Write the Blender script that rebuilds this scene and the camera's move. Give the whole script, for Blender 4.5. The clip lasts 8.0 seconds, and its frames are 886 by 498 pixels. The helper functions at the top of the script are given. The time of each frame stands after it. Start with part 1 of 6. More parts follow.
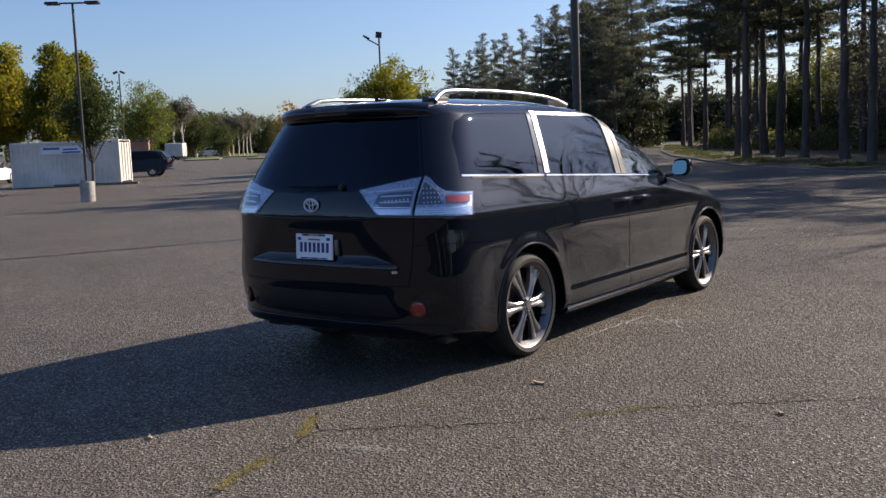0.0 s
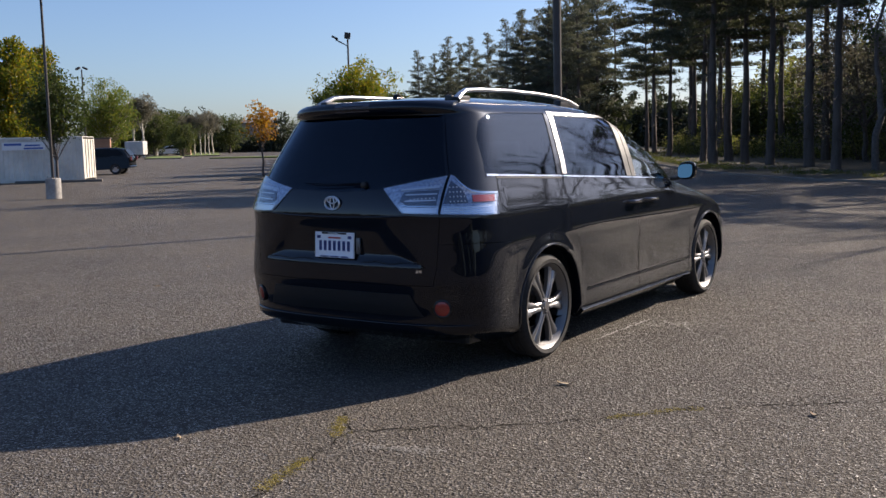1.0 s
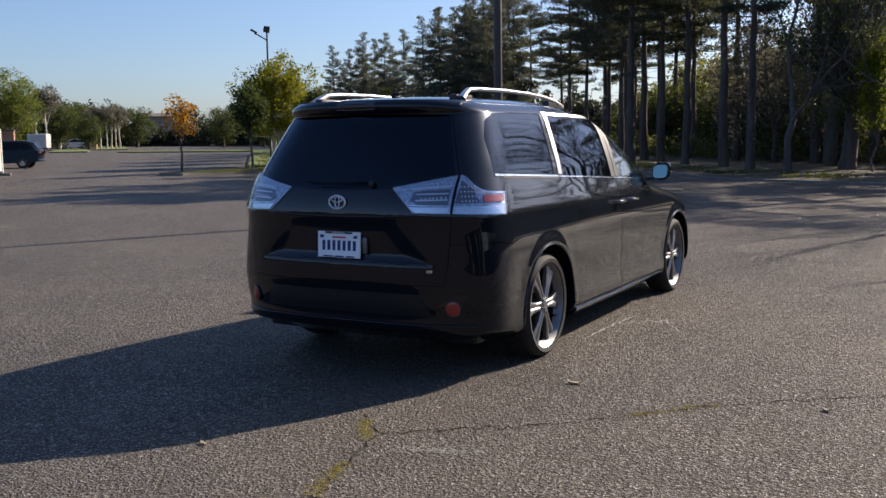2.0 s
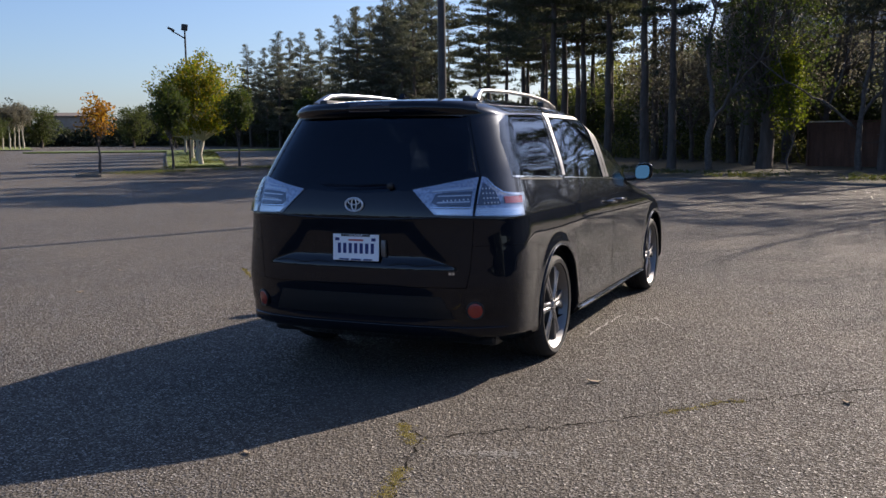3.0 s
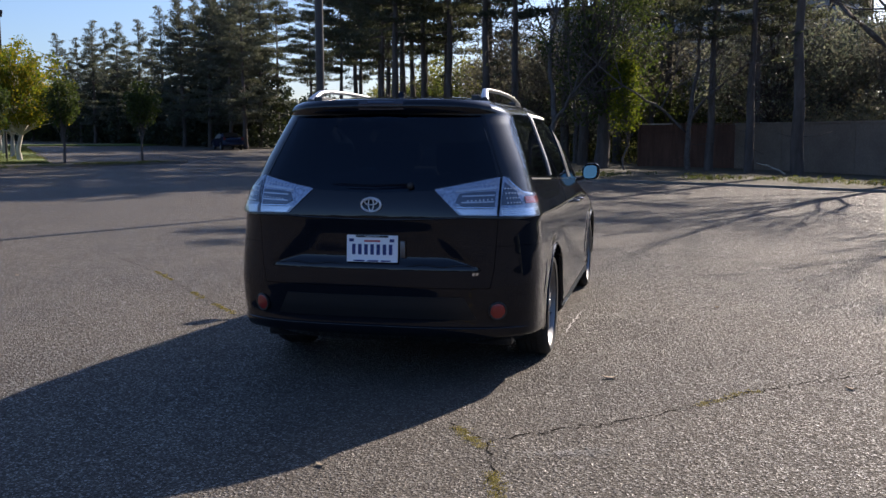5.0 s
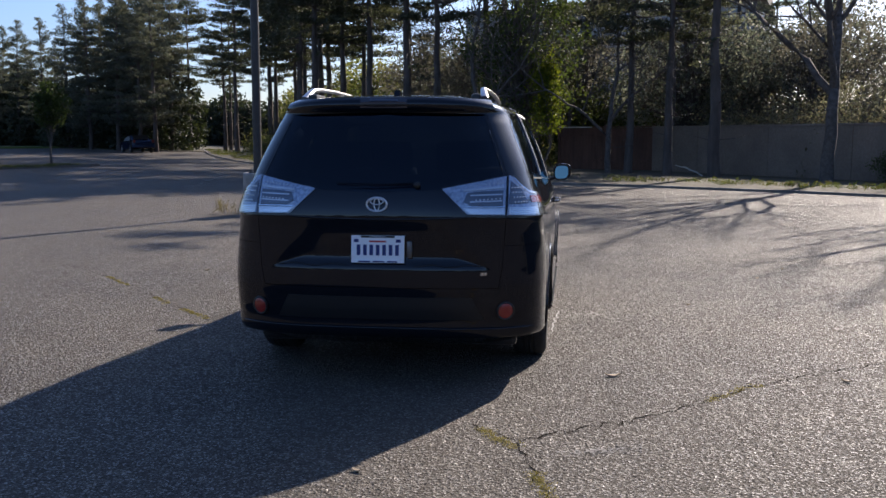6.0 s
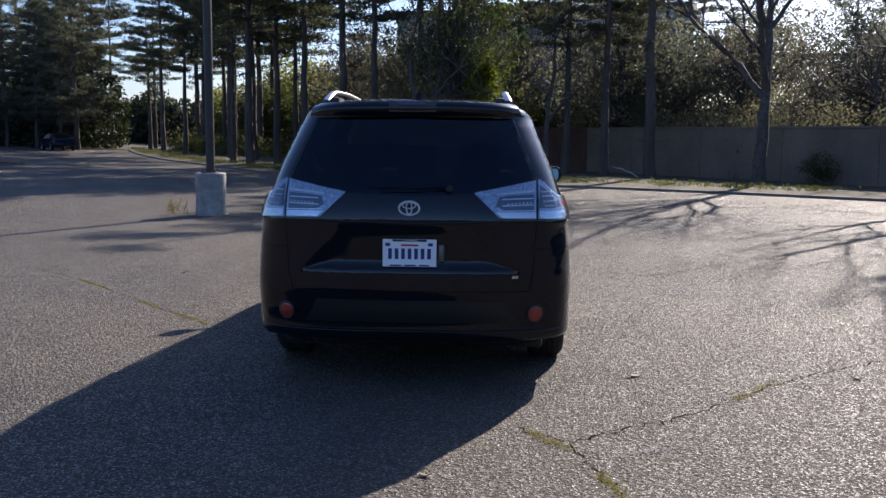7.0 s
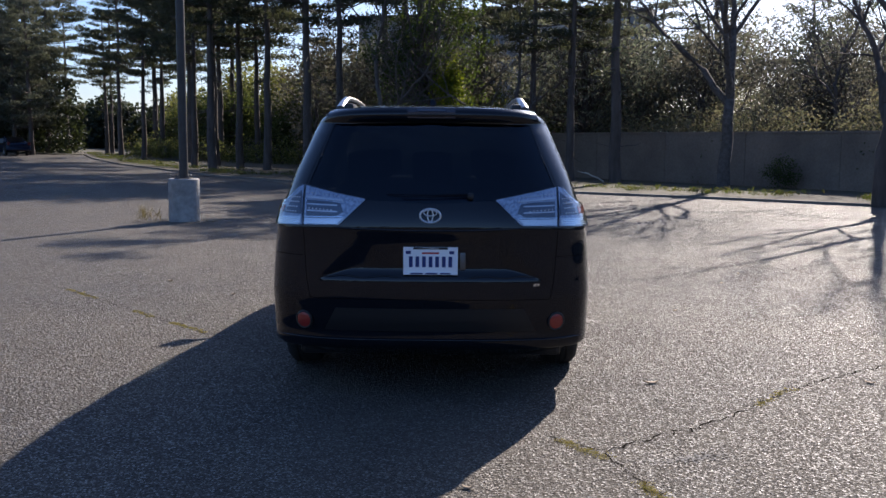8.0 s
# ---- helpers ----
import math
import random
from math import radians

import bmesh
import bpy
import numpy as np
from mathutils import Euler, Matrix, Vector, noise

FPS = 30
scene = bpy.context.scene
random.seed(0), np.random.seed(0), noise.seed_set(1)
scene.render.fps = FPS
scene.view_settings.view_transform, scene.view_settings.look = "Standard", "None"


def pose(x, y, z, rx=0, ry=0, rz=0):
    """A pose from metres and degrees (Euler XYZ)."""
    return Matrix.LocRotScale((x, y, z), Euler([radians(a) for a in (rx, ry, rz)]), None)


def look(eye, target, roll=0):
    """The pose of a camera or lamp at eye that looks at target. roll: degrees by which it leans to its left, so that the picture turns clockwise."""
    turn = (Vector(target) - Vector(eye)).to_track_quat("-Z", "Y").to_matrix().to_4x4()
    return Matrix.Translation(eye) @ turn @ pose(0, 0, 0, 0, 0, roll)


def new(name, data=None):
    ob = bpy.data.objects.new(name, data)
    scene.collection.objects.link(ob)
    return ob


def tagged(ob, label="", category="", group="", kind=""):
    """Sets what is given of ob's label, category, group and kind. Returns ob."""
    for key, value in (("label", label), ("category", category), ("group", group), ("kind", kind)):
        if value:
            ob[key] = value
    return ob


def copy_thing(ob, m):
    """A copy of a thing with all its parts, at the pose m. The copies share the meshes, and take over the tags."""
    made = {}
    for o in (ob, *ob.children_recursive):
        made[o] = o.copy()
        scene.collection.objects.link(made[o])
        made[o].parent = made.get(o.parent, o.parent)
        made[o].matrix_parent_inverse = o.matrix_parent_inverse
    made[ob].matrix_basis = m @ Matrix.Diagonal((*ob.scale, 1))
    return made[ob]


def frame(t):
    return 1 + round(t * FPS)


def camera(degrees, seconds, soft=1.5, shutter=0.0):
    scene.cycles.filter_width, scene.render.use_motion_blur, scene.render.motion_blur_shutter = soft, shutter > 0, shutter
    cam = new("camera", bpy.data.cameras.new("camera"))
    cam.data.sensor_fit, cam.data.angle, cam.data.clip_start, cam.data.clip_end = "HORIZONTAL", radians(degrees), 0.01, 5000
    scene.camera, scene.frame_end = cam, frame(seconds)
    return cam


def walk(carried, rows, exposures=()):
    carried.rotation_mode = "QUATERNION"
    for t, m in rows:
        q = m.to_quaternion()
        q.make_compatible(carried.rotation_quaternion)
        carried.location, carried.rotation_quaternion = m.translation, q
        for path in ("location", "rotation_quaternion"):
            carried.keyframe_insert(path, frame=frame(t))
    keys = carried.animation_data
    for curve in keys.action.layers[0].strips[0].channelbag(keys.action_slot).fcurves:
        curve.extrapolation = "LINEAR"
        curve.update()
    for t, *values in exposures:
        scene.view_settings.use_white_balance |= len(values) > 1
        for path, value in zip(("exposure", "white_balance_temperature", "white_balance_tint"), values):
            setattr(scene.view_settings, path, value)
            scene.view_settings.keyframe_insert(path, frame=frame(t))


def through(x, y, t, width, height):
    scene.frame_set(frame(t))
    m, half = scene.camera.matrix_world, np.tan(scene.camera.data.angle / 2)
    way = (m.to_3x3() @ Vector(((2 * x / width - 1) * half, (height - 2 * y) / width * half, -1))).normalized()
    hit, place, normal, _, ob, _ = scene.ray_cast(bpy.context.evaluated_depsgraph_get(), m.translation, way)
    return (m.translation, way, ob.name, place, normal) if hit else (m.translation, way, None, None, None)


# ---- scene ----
# ---- camera ----
cam = camera(49.8, 8.0)
PATH = [
    (0, (4.258, -4.266, 1.434), (3.065, -2.676, 1.214), -2.3),
    (0.5, (4.12, -4.385, 1.431), (2.951, -2.776, 1.216), -1.6),
    (1, (3.917, -4.456, 1.422), (2.792, -2.817, 1.205), -1.4),
    (1.5, (3.634, -4.55, 1.451), (2.534, -2.895, 1.229), -1.4),
    (1.7, (3.543, -4.623, 1.45), (2.505, -2.928, 1.225), -1.1),
    (2.8, (2.951, -4.992, 1.459), (2.086, -3.204, 1.228), -0.9),
    (3, (2.824, -5.014, 1.468), (2.02, -3.197, 1.238), -0.8),
    (3.5, (2.545, -5.129, 1.473), (1.845, -3.27, 1.241), -0.5),
    (4, (2.232, -5.284, 1.477), (1.614, -3.396, 1.244), -0.3),
    (4.5, (1.963, -5.312, 1.458), (1.406, -3.406, 1.221), -0.3),
    (5, (1.675, -5.333, 1.485), (1.229, -3.398, 1.248), -0.1),
    (5.2, (1.564, -5.365, 1.479), (1.173, -3.418, 1.243), 0.1),
    (6.3, (0.915, -5.38, 1.458), (0.69, -3.406, 1.225), 0.1),
    (6.5, (0.778, -5.413, 1.484), (0.584, -3.437, 1.248), 0.3),
    (7, (0.481, -5.453, 1.484), (0.379, -3.469, 1.253), 0.4),
    (7.5, (0.249, -5.475, 1.489), (0.22, -3.488, 1.266), 0.5),
    (8, (0.11, -5.407, 1.494), (0.097, -3.419, 1.273), 0.4),
]
walk(cam, [(t, look(eye, target, roll)) for t, eye, target, roll in PATH], [(0, 0.88, 6450, 15), (4, 0.92, 6300, 15), (8, 0.96, 5950, 15)])

# ---- world, sun, exposure ----
SUN = Vector((0.365, 0.795, 0.485)).normalized()
world = bpy.data.worlds.new("world")
scene.world = world
world.use_nodes = True
wn = world.node_tree.nodes
sky = wn.new("ShaderNodeTexSky")
sky.sky_type = "NISHITA"
sky.sun_disc = False
sky.sun_elevation = math.asin(SUN.z)
sky.sun_rotation = math.atan2(SUN.x, SUN.y)
sky.air_density, sky.dust_density, sky.ozone_density = 1.0, 1.0, 4.5
tint = wn.new("ShaderNodeMix")  # a clear, deep blue winter sky
tint.data_type, tint.blend_type = "RGBA", "MULTIPLY"
tint.inputs[0].default_value = 1.0
tint.inputs[7].default_value = (0.97, 0.99, 1.08, 1)
world.node_tree.links.new(sky.outputs[0], tint.inputs[6])
world.node_tree.links.new(tint.outputs[2], wn["Background"].inputs[0])
wn["Background"].inputs[1].default_value = 0.074
lamp = bpy.data.lights.new("sun", "SUN")
lamp.energy, lamp.angle, lamp.color = 4.7, radians(0.53), (1.0, 0.87, 0.70)
sun = new("sun", lamp)
sun.matrix_world = look(SUN * 60, (0, 0, 0))

# ---- materials ----
def material(name, colour=(0.5, 0.5, 0.5), rough=0.5, metal=0.0, coat=0.0, spec=0.5):
    m = bpy.data.materials.new(name)
    m.use_nodes = True
    b = m.node_tree.nodes["Principled BSDF"]
    b.inputs["Base Color"].default_value = (*colour, 1)
    b.inputs["Roughness"].default_value = rough
    b.inputs["Metallic"].default_value = metal
    b.inputs["Specular IOR Level"].default_value = spec
    b.inputs["Coat Weight"].default_value = coat
    b.inputs["Coat Roughness"].default_value = 0.02
    return m


class Nodes:
    """Short names for building node trees."""

    def __init__(self, m):
        self.t, self.n, self.l = m.node_tree, m.node_tree.nodes, m.node_tree.links
        self.b = self.n["Principled BSDF"]
        self.pos = self.n.new("ShaderNodeTexCoord").outputs["Object"]

    def noise(self, scale, detail=4, rough=0.55, at=None):
        k = self.n.new("ShaderNodeTexNoise")
        k.inputs["Scale"].default_value, k.inputs["Detail"].default_value, k.inputs["Roughness"].default_value = scale, detail, rough
        self.l.new(at or self.pos, k.inputs["Vector"])
        return k.outputs["Fac"]

    def voronoi(self, scale, out="Distance", feature="F1", at=None):
        k = self.n.new("ShaderNodeTexVoronoi")
        k.feature = feature
        k.inputs["Scale"].default_value = scale
        self.l.new(at or self.pos, k.inputs["Vector"])
        return k.outputs[out]

    def stretch(self, x, y, z):
        k = self.n.new("ShaderNodeMapping")
        k.inputs["Scale"].default_value = (x, y, z)
        self.l.new(self.pos, k.inputs["Vector"])
        return k.outputs[0]

    def ramp(self, fac, *stops):
        k = self.n.new("ShaderNodeValToRGB")
        e = k.color_ramp.elements
        while len(e) < len(stops):
            e.new(0.5)
        for el, (p, c) in zip(e, stops):
            el.position, el.color = p, (*(c if isinstance(c, tuple) else (c, c, c)), 1)
        self.l.new(fac, k.inputs[0])
        return k.outputs[0]

    def mix(self, fac, a, b, how="MIX"):
        k = self.n.new("ShaderNodeMix")
        k.data_type, k.blend_type = "RGBA", how
        for value, socket in ((fac, k.inputs[0]), (a, k.inputs[6]), (b, k.inputs[7])):
            if isinstance(value, (int, float)):
                socket.default_value = value
            elif isinstance(value, tuple):
                socket.default_value = (*value, 1)
            else:
                self.l.new(value, socket)
        return k.outputs[2]

    def bump(self, height, strength=0.3, distance=0.01, on=None):
        k = self.n.new("ShaderNodeBump")
        k.inputs["Strength"].default_value, k.inputs["Distance"].default_value = strength, distance
        self.l.new(height, k.inputs["Height"])
        if on:
            self.l.new(on, k.inputs["Normal"])
        self.l.new(k.outputs[0], self.b.inputs["Normal"])
        return k.outputs[0]

    def set(self, name, socket):
        self.l.new(socket, self.b.inputs[name])

    def island(self):
        return self.n.new("ShaderNodeNewGeometry").outputs["Random Per Island"]

    def object_random(self):
        return self.n.new("ShaderNodeObjectInfo").outputs["Random"]


def asphalt_material():
    m = material("asphalt", rough=0.75, spec=0.28)
    k = Nodes(m)
    stone = k.voronoi(105, "Color")
    size = k.voronoi(105)
    fine = k.noise(260, 3)
    tone = k.ramp(stone, (0.0, (0.093, 0.084, 0.072)), (0.5, (0.138, 0.125, 0.107)), (0.80, (0.198, 0.181, 0.157)), (0.95, (0.31, 0.283, 0.246)))
    coarse = k.voronoi(46, "Color")
    tone = k.mix(1.0, tone, k.ramp(coarse, (0.0, 0.84), (0.55, 1.0), (0.9, 1.22)), "MULTIPLY")
    tar = k.ramp(size, (0.0, 1.05), (0.38, 0.96), (0.62, 0.52))
    tone = k.mix(1.0, tone, tar, "MULTIPLY")
    blotch = k.noise(0.35, 6, 0.6)
    tone = k.mix(1.0, tone, k.ramp(blotch, (0.3, (0.80, 0.80, 0.82)), (0.7, (1.16, 1.12, 1.06))), "MULTIPLY")
    stain = k.noise(1.7, 5, 0.65)
    tone = k.mix(1.0, tone, k.ramp(stain, (0.25, (0.82, 0.81, 0.80)), (0.6, (1.06, 1.05, 1.03))), "MULTIPLY")
    k.set("Base Color", tone)
    k.set("Roughness", k.ramp(stone, (0.0, 0.95), (0.66, 0.85), (0.76, 0.45), (0.95, 0.24)))
    k.set("Specular IOR Level", k.ramp(stone, (0.0, 0.15), (0.66, 0.22), (0.76, 0.7), (1.0, 0.95)))
    n = k.bump(k.voronoi(46), 0.65, 0.018)
    n = k.bump(size, 0.85, 0.013, n)
    k.bump(fine, 0.35, 0.003, n)
    return m


def noisy(name, low, high, scale, rough=0.8, strength=0.3, distance=0.01, stretch=None, big=None, detail=5, metal=0.0):
    """A surface of two tones with grain and relief."""
    m = material(name, low, rough, metal)
    k = Nodes(m)
    at = k.stretch(*stretch) if stretch else None
    grain = k.noise(scale, detail, 0.6, at)
    tone = k.ramp(grain, (0.3, low), (0.7, high))
    if big:
        tone = k.mix(1.0, tone, k.ramp(k.noise(big, 4), (0.3, 0.72), (0.7, 1.15)), "MULTIPLY")
    k.set("Base Color", tone)
    k.bump(grain, strength, distance)
    return m


def leaf_material(name, tones, through=0.45, gloss=0.58, passed=(1.5, 1.6, 0.7)):
    """Leaves of varied tone that let some light through."""
    m = material(name, tones[0], gloss, spec=0.18)
    k = Nodes(m)
    n = len(tones) - 1
    tone = k.ramp(k.island(), *[(i / n, c) for i, c in enumerate(tones)])
    k.set("Base Color", tone)
    glow = k.n.new("ShaderNodeBsdfTranslucent")
    k.l.new(k.mix(1.0, tone, passed, "MULTIPLY"), glow.inputs["Color"])
    both = k.n.new("ShaderNodeMixShader")
    both.inputs[0].default_value = through
    k.l.new(k.b.outputs[0], both.inputs[1])
    k.l.new(glow.outputs[0], both.inputs[2])
    k.l.new(both.outputs[0], k.n["Material Output"].inputs["Surface"])
    return m


def glass_material(name, tint, ior=1.5, sheen=(1, 1, 1)):
    """A pane: clear tinted passage and a mirror gloss that grows towards a glancing view."""
    m = material(name)
    n, l = m.node_tree.nodes, m.node_tree.links
    clear, gloss, mix, facing, power, scale = (n.new("ShaderNode" + s) for s in ("BsdfTransparent", "BsdfGlossy", "MixShader", "LayerWeight", "Math", "Math"))
    head_on = ((ior - 1) / (ior + 1)) ** 2
    clear.inputs[0].default_value = (*tint, 1)
    gloss.inputs["Roughness"].default_value = 0.02
    gloss.inputs["Color"].default_value = (*sheen, 1)
    facing.inputs["Blend"].default_value = 0.5
    power.operation, scale.operation = "POWER", "MULTIPLY_ADD"
    power.inputs[1].default_value = 5.0
    scale.inputs[1].default_value, scale.inputs[2].default_value = 1 - head_on, head_on
    l.new(facing.outputs["Facing"], power.inputs[0])
    l.new(power.outputs[0], scale.inputs[0])
    l.new(scale.outputs[0], mix.inputs[0])
    l.new(clear.outputs[0], mix.inputs[1])
    l.new(gloss.outputs[0], mix.inputs[2])
    l.new(mix.outputs[0], n["Material Output"].inputs["Surface"])
    return m


def paint_material():
    m = material("black_paint", (0.003, 0.003, 0.0035), 0.32, 0.25, 1.0, 0.0)
    k = Nodes(m)
    k.b.inputs["Coat Roughness"].default_value = 0.03
    k.b.inputs["Coat IOR"].default_value = 1.48
    k.b.inputs["Coat Tint"].default_value = (0.90, 0.95, 1.0, 1)
    dust = k.noise(6, 6, 0.7)
    k.set("Base Color", k.ramp(dust, (0.35, (0.0045, 0.0062, 0.0108)), (0.8, (0.0070, 0.0090, 0.0138))))
    return m


ASPHALT = asphalt_material()
PAINT = paint_material()
PRIVACY = glass_material("privacy_glass", (0.15, 0.17, 0.21), 1.50, (0.72, 0.84, 1.0))
CLEAR = glass_material("window_glass", (0.84, 0.89, 0.88))
TRIM = material("black_trim", (0.012, 0.012, 0.013), 0.42)
SEAL = material("rubber_seal", (0.01, 0.01, 0.01), 0.7)
WIPER = material("wiper_black", (0.006, 0.006, 0.007), 0.85, spec=0.15)
TYRE = noisy("tyre_rubber", (0.012, 0.012, 0.012), (0.03, 0.029, 0.027), 40, 0.82, 0.2, 0.002)
ALLOY = material("alloy", (0.24, 0.24, 0.245), 0.33, 0.8)
RIM = material("rim_lip_alloy", (0.20, 0.20, 0.20), 0.45, 0.8)
ALLOY_DARK = material("alloy_grey", (0.16, 0.16, 0.165), 0.4, 0.9)
CHROME = material("chrome", (0.82, 0.83, 0.84), 0.07, 1.0)
PILLAR = material("satin_pillar_film", (0.30, 0.30, 0.31), 0.38, 0.9)
HANDLE = material("glossy_black_handle", (0.10, 0.10, 0.105), 0.10, 0.9, 0.5)
EMBLEM = material("bright_chrome_plastic", (0.88, 0.89, 0.90), 0.32, 0.75)
SATIN = material("satin_silver", (0.58, 0.57, 0.56), 0.30, 1.0)
IRON = noisy("brake_iron", (0.06, 0.055, 0.05), (0.14, 0.12, 0.10), 30, 0.5, metal=0.8)
LENS = glass_material("lamp_lens", (0.93, 0.95, 0.97), 1.55)
LAMP_BACK = noisy("lamp_bowl", (0.20, 0.25, 0.35), (0.56, 0.63, 0.76), 60, 0.2, 0.6, 0.006, detail=2, metal=0.4)
LAMP_GREY = material("lamp_smoke", (0.10, 0.115, 0.15), 0.2, 0.3)
LED = material("led_stud", (0.80, 0.82, 0.86), 0.12, 0.6)
RED = material("red_reflector", (0.30, 0.022, 0.016), 0.25, 0.0, 0.6)
RED_DULL = material("red_lens", (0.10, 0.008, 0.008), 0.3, 0.0, 0.4)
CLOTH = noisy("seat_cloth", (0.05, 0.05, 0.052), (0.085, 0.083, 0.08), 90, 0.9, 0.25, 0.002)
PLASTIC = noisy("cabin_plastic", (0.035, 0.035, 0.037), (0.05, 0.05, 0.052), 120, 0.6, 0.2, 0.001)
HEADLINER = material("headliner", (0.42, 0.40, 0.37), 0.9)
PLATE_WHITE = material("plate_white", (0.88, 0.91, 0.95), 0.3)
PLATE_BLUE = material("plate_blue", (0.012, 0.03, 0.16), 0.4)
PLATE_RED = material("plate_red", (0.45, 0.03, 0.03), 0.4)
BLACK_INK = material("black_ink", (0.01, 0.01, 0.012), 0.4)
CONCRETE = noisy("concrete", (0.26, 0.25, 0.235), (0.44, 0.42, 0.39), 9, 0.85, 0.35, 0.006, big=1.3)
KERB = noisy("kerb_concrete", (0.13, 0.12, 0.105), (0.23, 0.21, 0.185), 7, 0.9, 0.3, 0.006, big=0.6)
POLE = noisy("pole_paint", (0.028, 0.024, 0.022), (0.05, 0.043, 0.038), 5, 0.5, 0.1, 0.002)
WALL = noisy("block_wall", (0.165, 0.128, 0.098), (0.225, 0.178, 0.138), 14, 0.9, 0.4, 0.006, big=0.7)
# Pale tone for the fence cap's sunlit stretch: sunlight put into the colour.
SUNLIT_CAP = noisy("sunlit_cap_timber", (0.42, 0.38, 0.33), (0.58, 0.53, 0.47), 8, 0.8, 0.2, 0.003)
FENCE = noisy("fence_wood", (0.075, 0.034, 0.021), (0.14, 0.07, 0.045), 6, 0.8, 0.3, 0.004, stretch=(1, 1, 0.12), big=0.9)
CONTAINER = noisy("container_paint", (0.66, 0.63, 0.56), (0.75, 0.72, 0.645), 3, 0.55, 0.12, 0.004, big=0.5)
SIGN_BLUE = material("sign_blue", (0.05, 0.12, 0.40), 0.5)
SIGN_WHITE = material("sign_white", (0.78, 0.80, 0.82), 0.5)
BARK = noisy("pine_bark", (0.055, 0.045, 0.038), (0.13, 0.105, 0.09), 5, 0.95, 0.8, 0.03, stretch=(1, 1, 0.22), big=0.8)
PALE_BARK = noisy("sycamore_bark", (0.34, 0.30, 0.24), (0.62, 0.58, 0.50), 3, 0.9, 0.4, 0.02, stretch=(1, 1, 0.4))
TWIG = noisy("twig_bark", (0.06, 0.051, 0.045), (0.13, 0.112, 0.10), 9, 0.95, 0.4, 0.01)
OAK_BARK = noisy("oak_bark", (0.06, 0.05, 0.043), (0.14, 0.12, 0.105), 8, 0.95, 0.5, 0.015)
SOIL = noisy("leaf_litter", (0.040, 0.036, 0.020), (0.105, 0.088, 0.052), 6, 0.95, 0.5, 0.03, big=0.4)
LAWN = noisy("lawn", (0.08, 0.12, 0.018), (0.17, 0.21, 0.04), 5, 0.9, 0.5, 0.03, big=0.5)
NEEDLES = leaf_material("pine_needles", [(0.042, 0.049, 0.036), (0.062, 0.069, 0.050), (0.086, 0.090, 0.066)], 0.38, passed=(1.5, 1.5, 0.95))
# Paler and greyer than NEEDLES: haze before the farther pines put into the colour.
FAR_NEEDLES = leaf_material("haze_greyed_needles", [(0.060, 0.070, 0.058), (0.090, 0.098, 0.080), (0.12, 0.122, 0.098)], 0.4, passed=(1.4, 1.4, 1.0))
# Pale, greyed leaf tones: the haze over the woods is put into the colour.
HAZE_GREEN = leaf_material("haze_evergreen_leaves", [(0.085, 0.098, 0.072), (0.12, 0.13, 0.098), (0.155, 0.158, 0.125), (0.18, 0.172, 0.14)], 0.6, passed=(1.3, 1.35, 1.15))
# Extra-dark leaves: the shade on the far woodland is put into the colour.
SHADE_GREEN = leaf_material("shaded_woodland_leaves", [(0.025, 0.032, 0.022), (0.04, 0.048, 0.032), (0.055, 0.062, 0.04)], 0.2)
GREEN = leaf_material("green_leaves", [(0.060, 0.090, 0.028), (0.085, 0.115, 0.034), (0.125, 0.14, 0.040), (0.19, 0.17, 0.044)], 0.55)
DARK_GREEN = leaf_material("undergrowth_leaves", [(0.03, 0.04, 0.018), (0.05, 0.062, 0.028), (0.07, 0.085, 0.036), (0.10, 0.105, 0.05)], 0.45)
YELLOW = leaf_material("turning_leaves", [(0.050, 0.078, 0.016), (0.095, 0.118, 0.020), (0.165, 0.150, 0.020), (0.25, 0.17, 0.020)], 0.6)
TURNING = leaf_material("yellow_orange_leaves", [(0.11, 0.15, 0.030), (0.19, 0.205, 0.035), (0.28, 0.235, 0.035), (0.36, 0.215, 0.028)], 0.62)
ORANGE = leaf_material("orange_leaves", [(0.18, 0.085, 0.020), (0.29, 0.13, 0.024), (0.36, 0.17, 0.030), (0.16, 0.12, 0.026)], 0.45)
EVERGREEN = leaf_material("evergreen_leaves", [(0.06, 0.068, 0.034), (0.095, 0.102, 0.05), (0.145, 0.14, 0.075), (0.20, 0.18, 0.11)], 0.6)
SPARSE = leaf_material("thin_grey_green_leaves", [(0.085, 0.085, 0.065), (0.12, 0.115, 0.09), (0.155, 0.145, 0.115), (0.17, 0.15, 0.12)], 0.5, passed=(1.2, 1.2, 1.05))
SCRUB = leaf_material("dry_scrub_leaves", [(0.10, 0.105, 0.068), (0.15, 0.148, 0.10), (0.20, 0.19, 0.135), (0.18, 0.15, 0.105)], 0.5, passed=(1.25, 1.25, 0.95))
BLADE = leaf_material("grass_blades", [(0.038, 0.058, 0.016), (0.06, 0.08, 0.024), (0.10, 0.10, 0.04), (0.14, 0.115, 0.06)], 0.4)
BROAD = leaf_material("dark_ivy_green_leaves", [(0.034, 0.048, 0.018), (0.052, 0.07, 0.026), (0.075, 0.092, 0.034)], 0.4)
# Brighter, yellower ivy: the sun on the bush is put into the leaf tones.
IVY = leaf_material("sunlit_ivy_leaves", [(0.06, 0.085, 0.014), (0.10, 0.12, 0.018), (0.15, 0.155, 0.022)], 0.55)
CHALK = noisy("chalky_scuff", (0.22, 0.21, 0.19), (0.32, 0.30, 0.27), 30, 0.95)
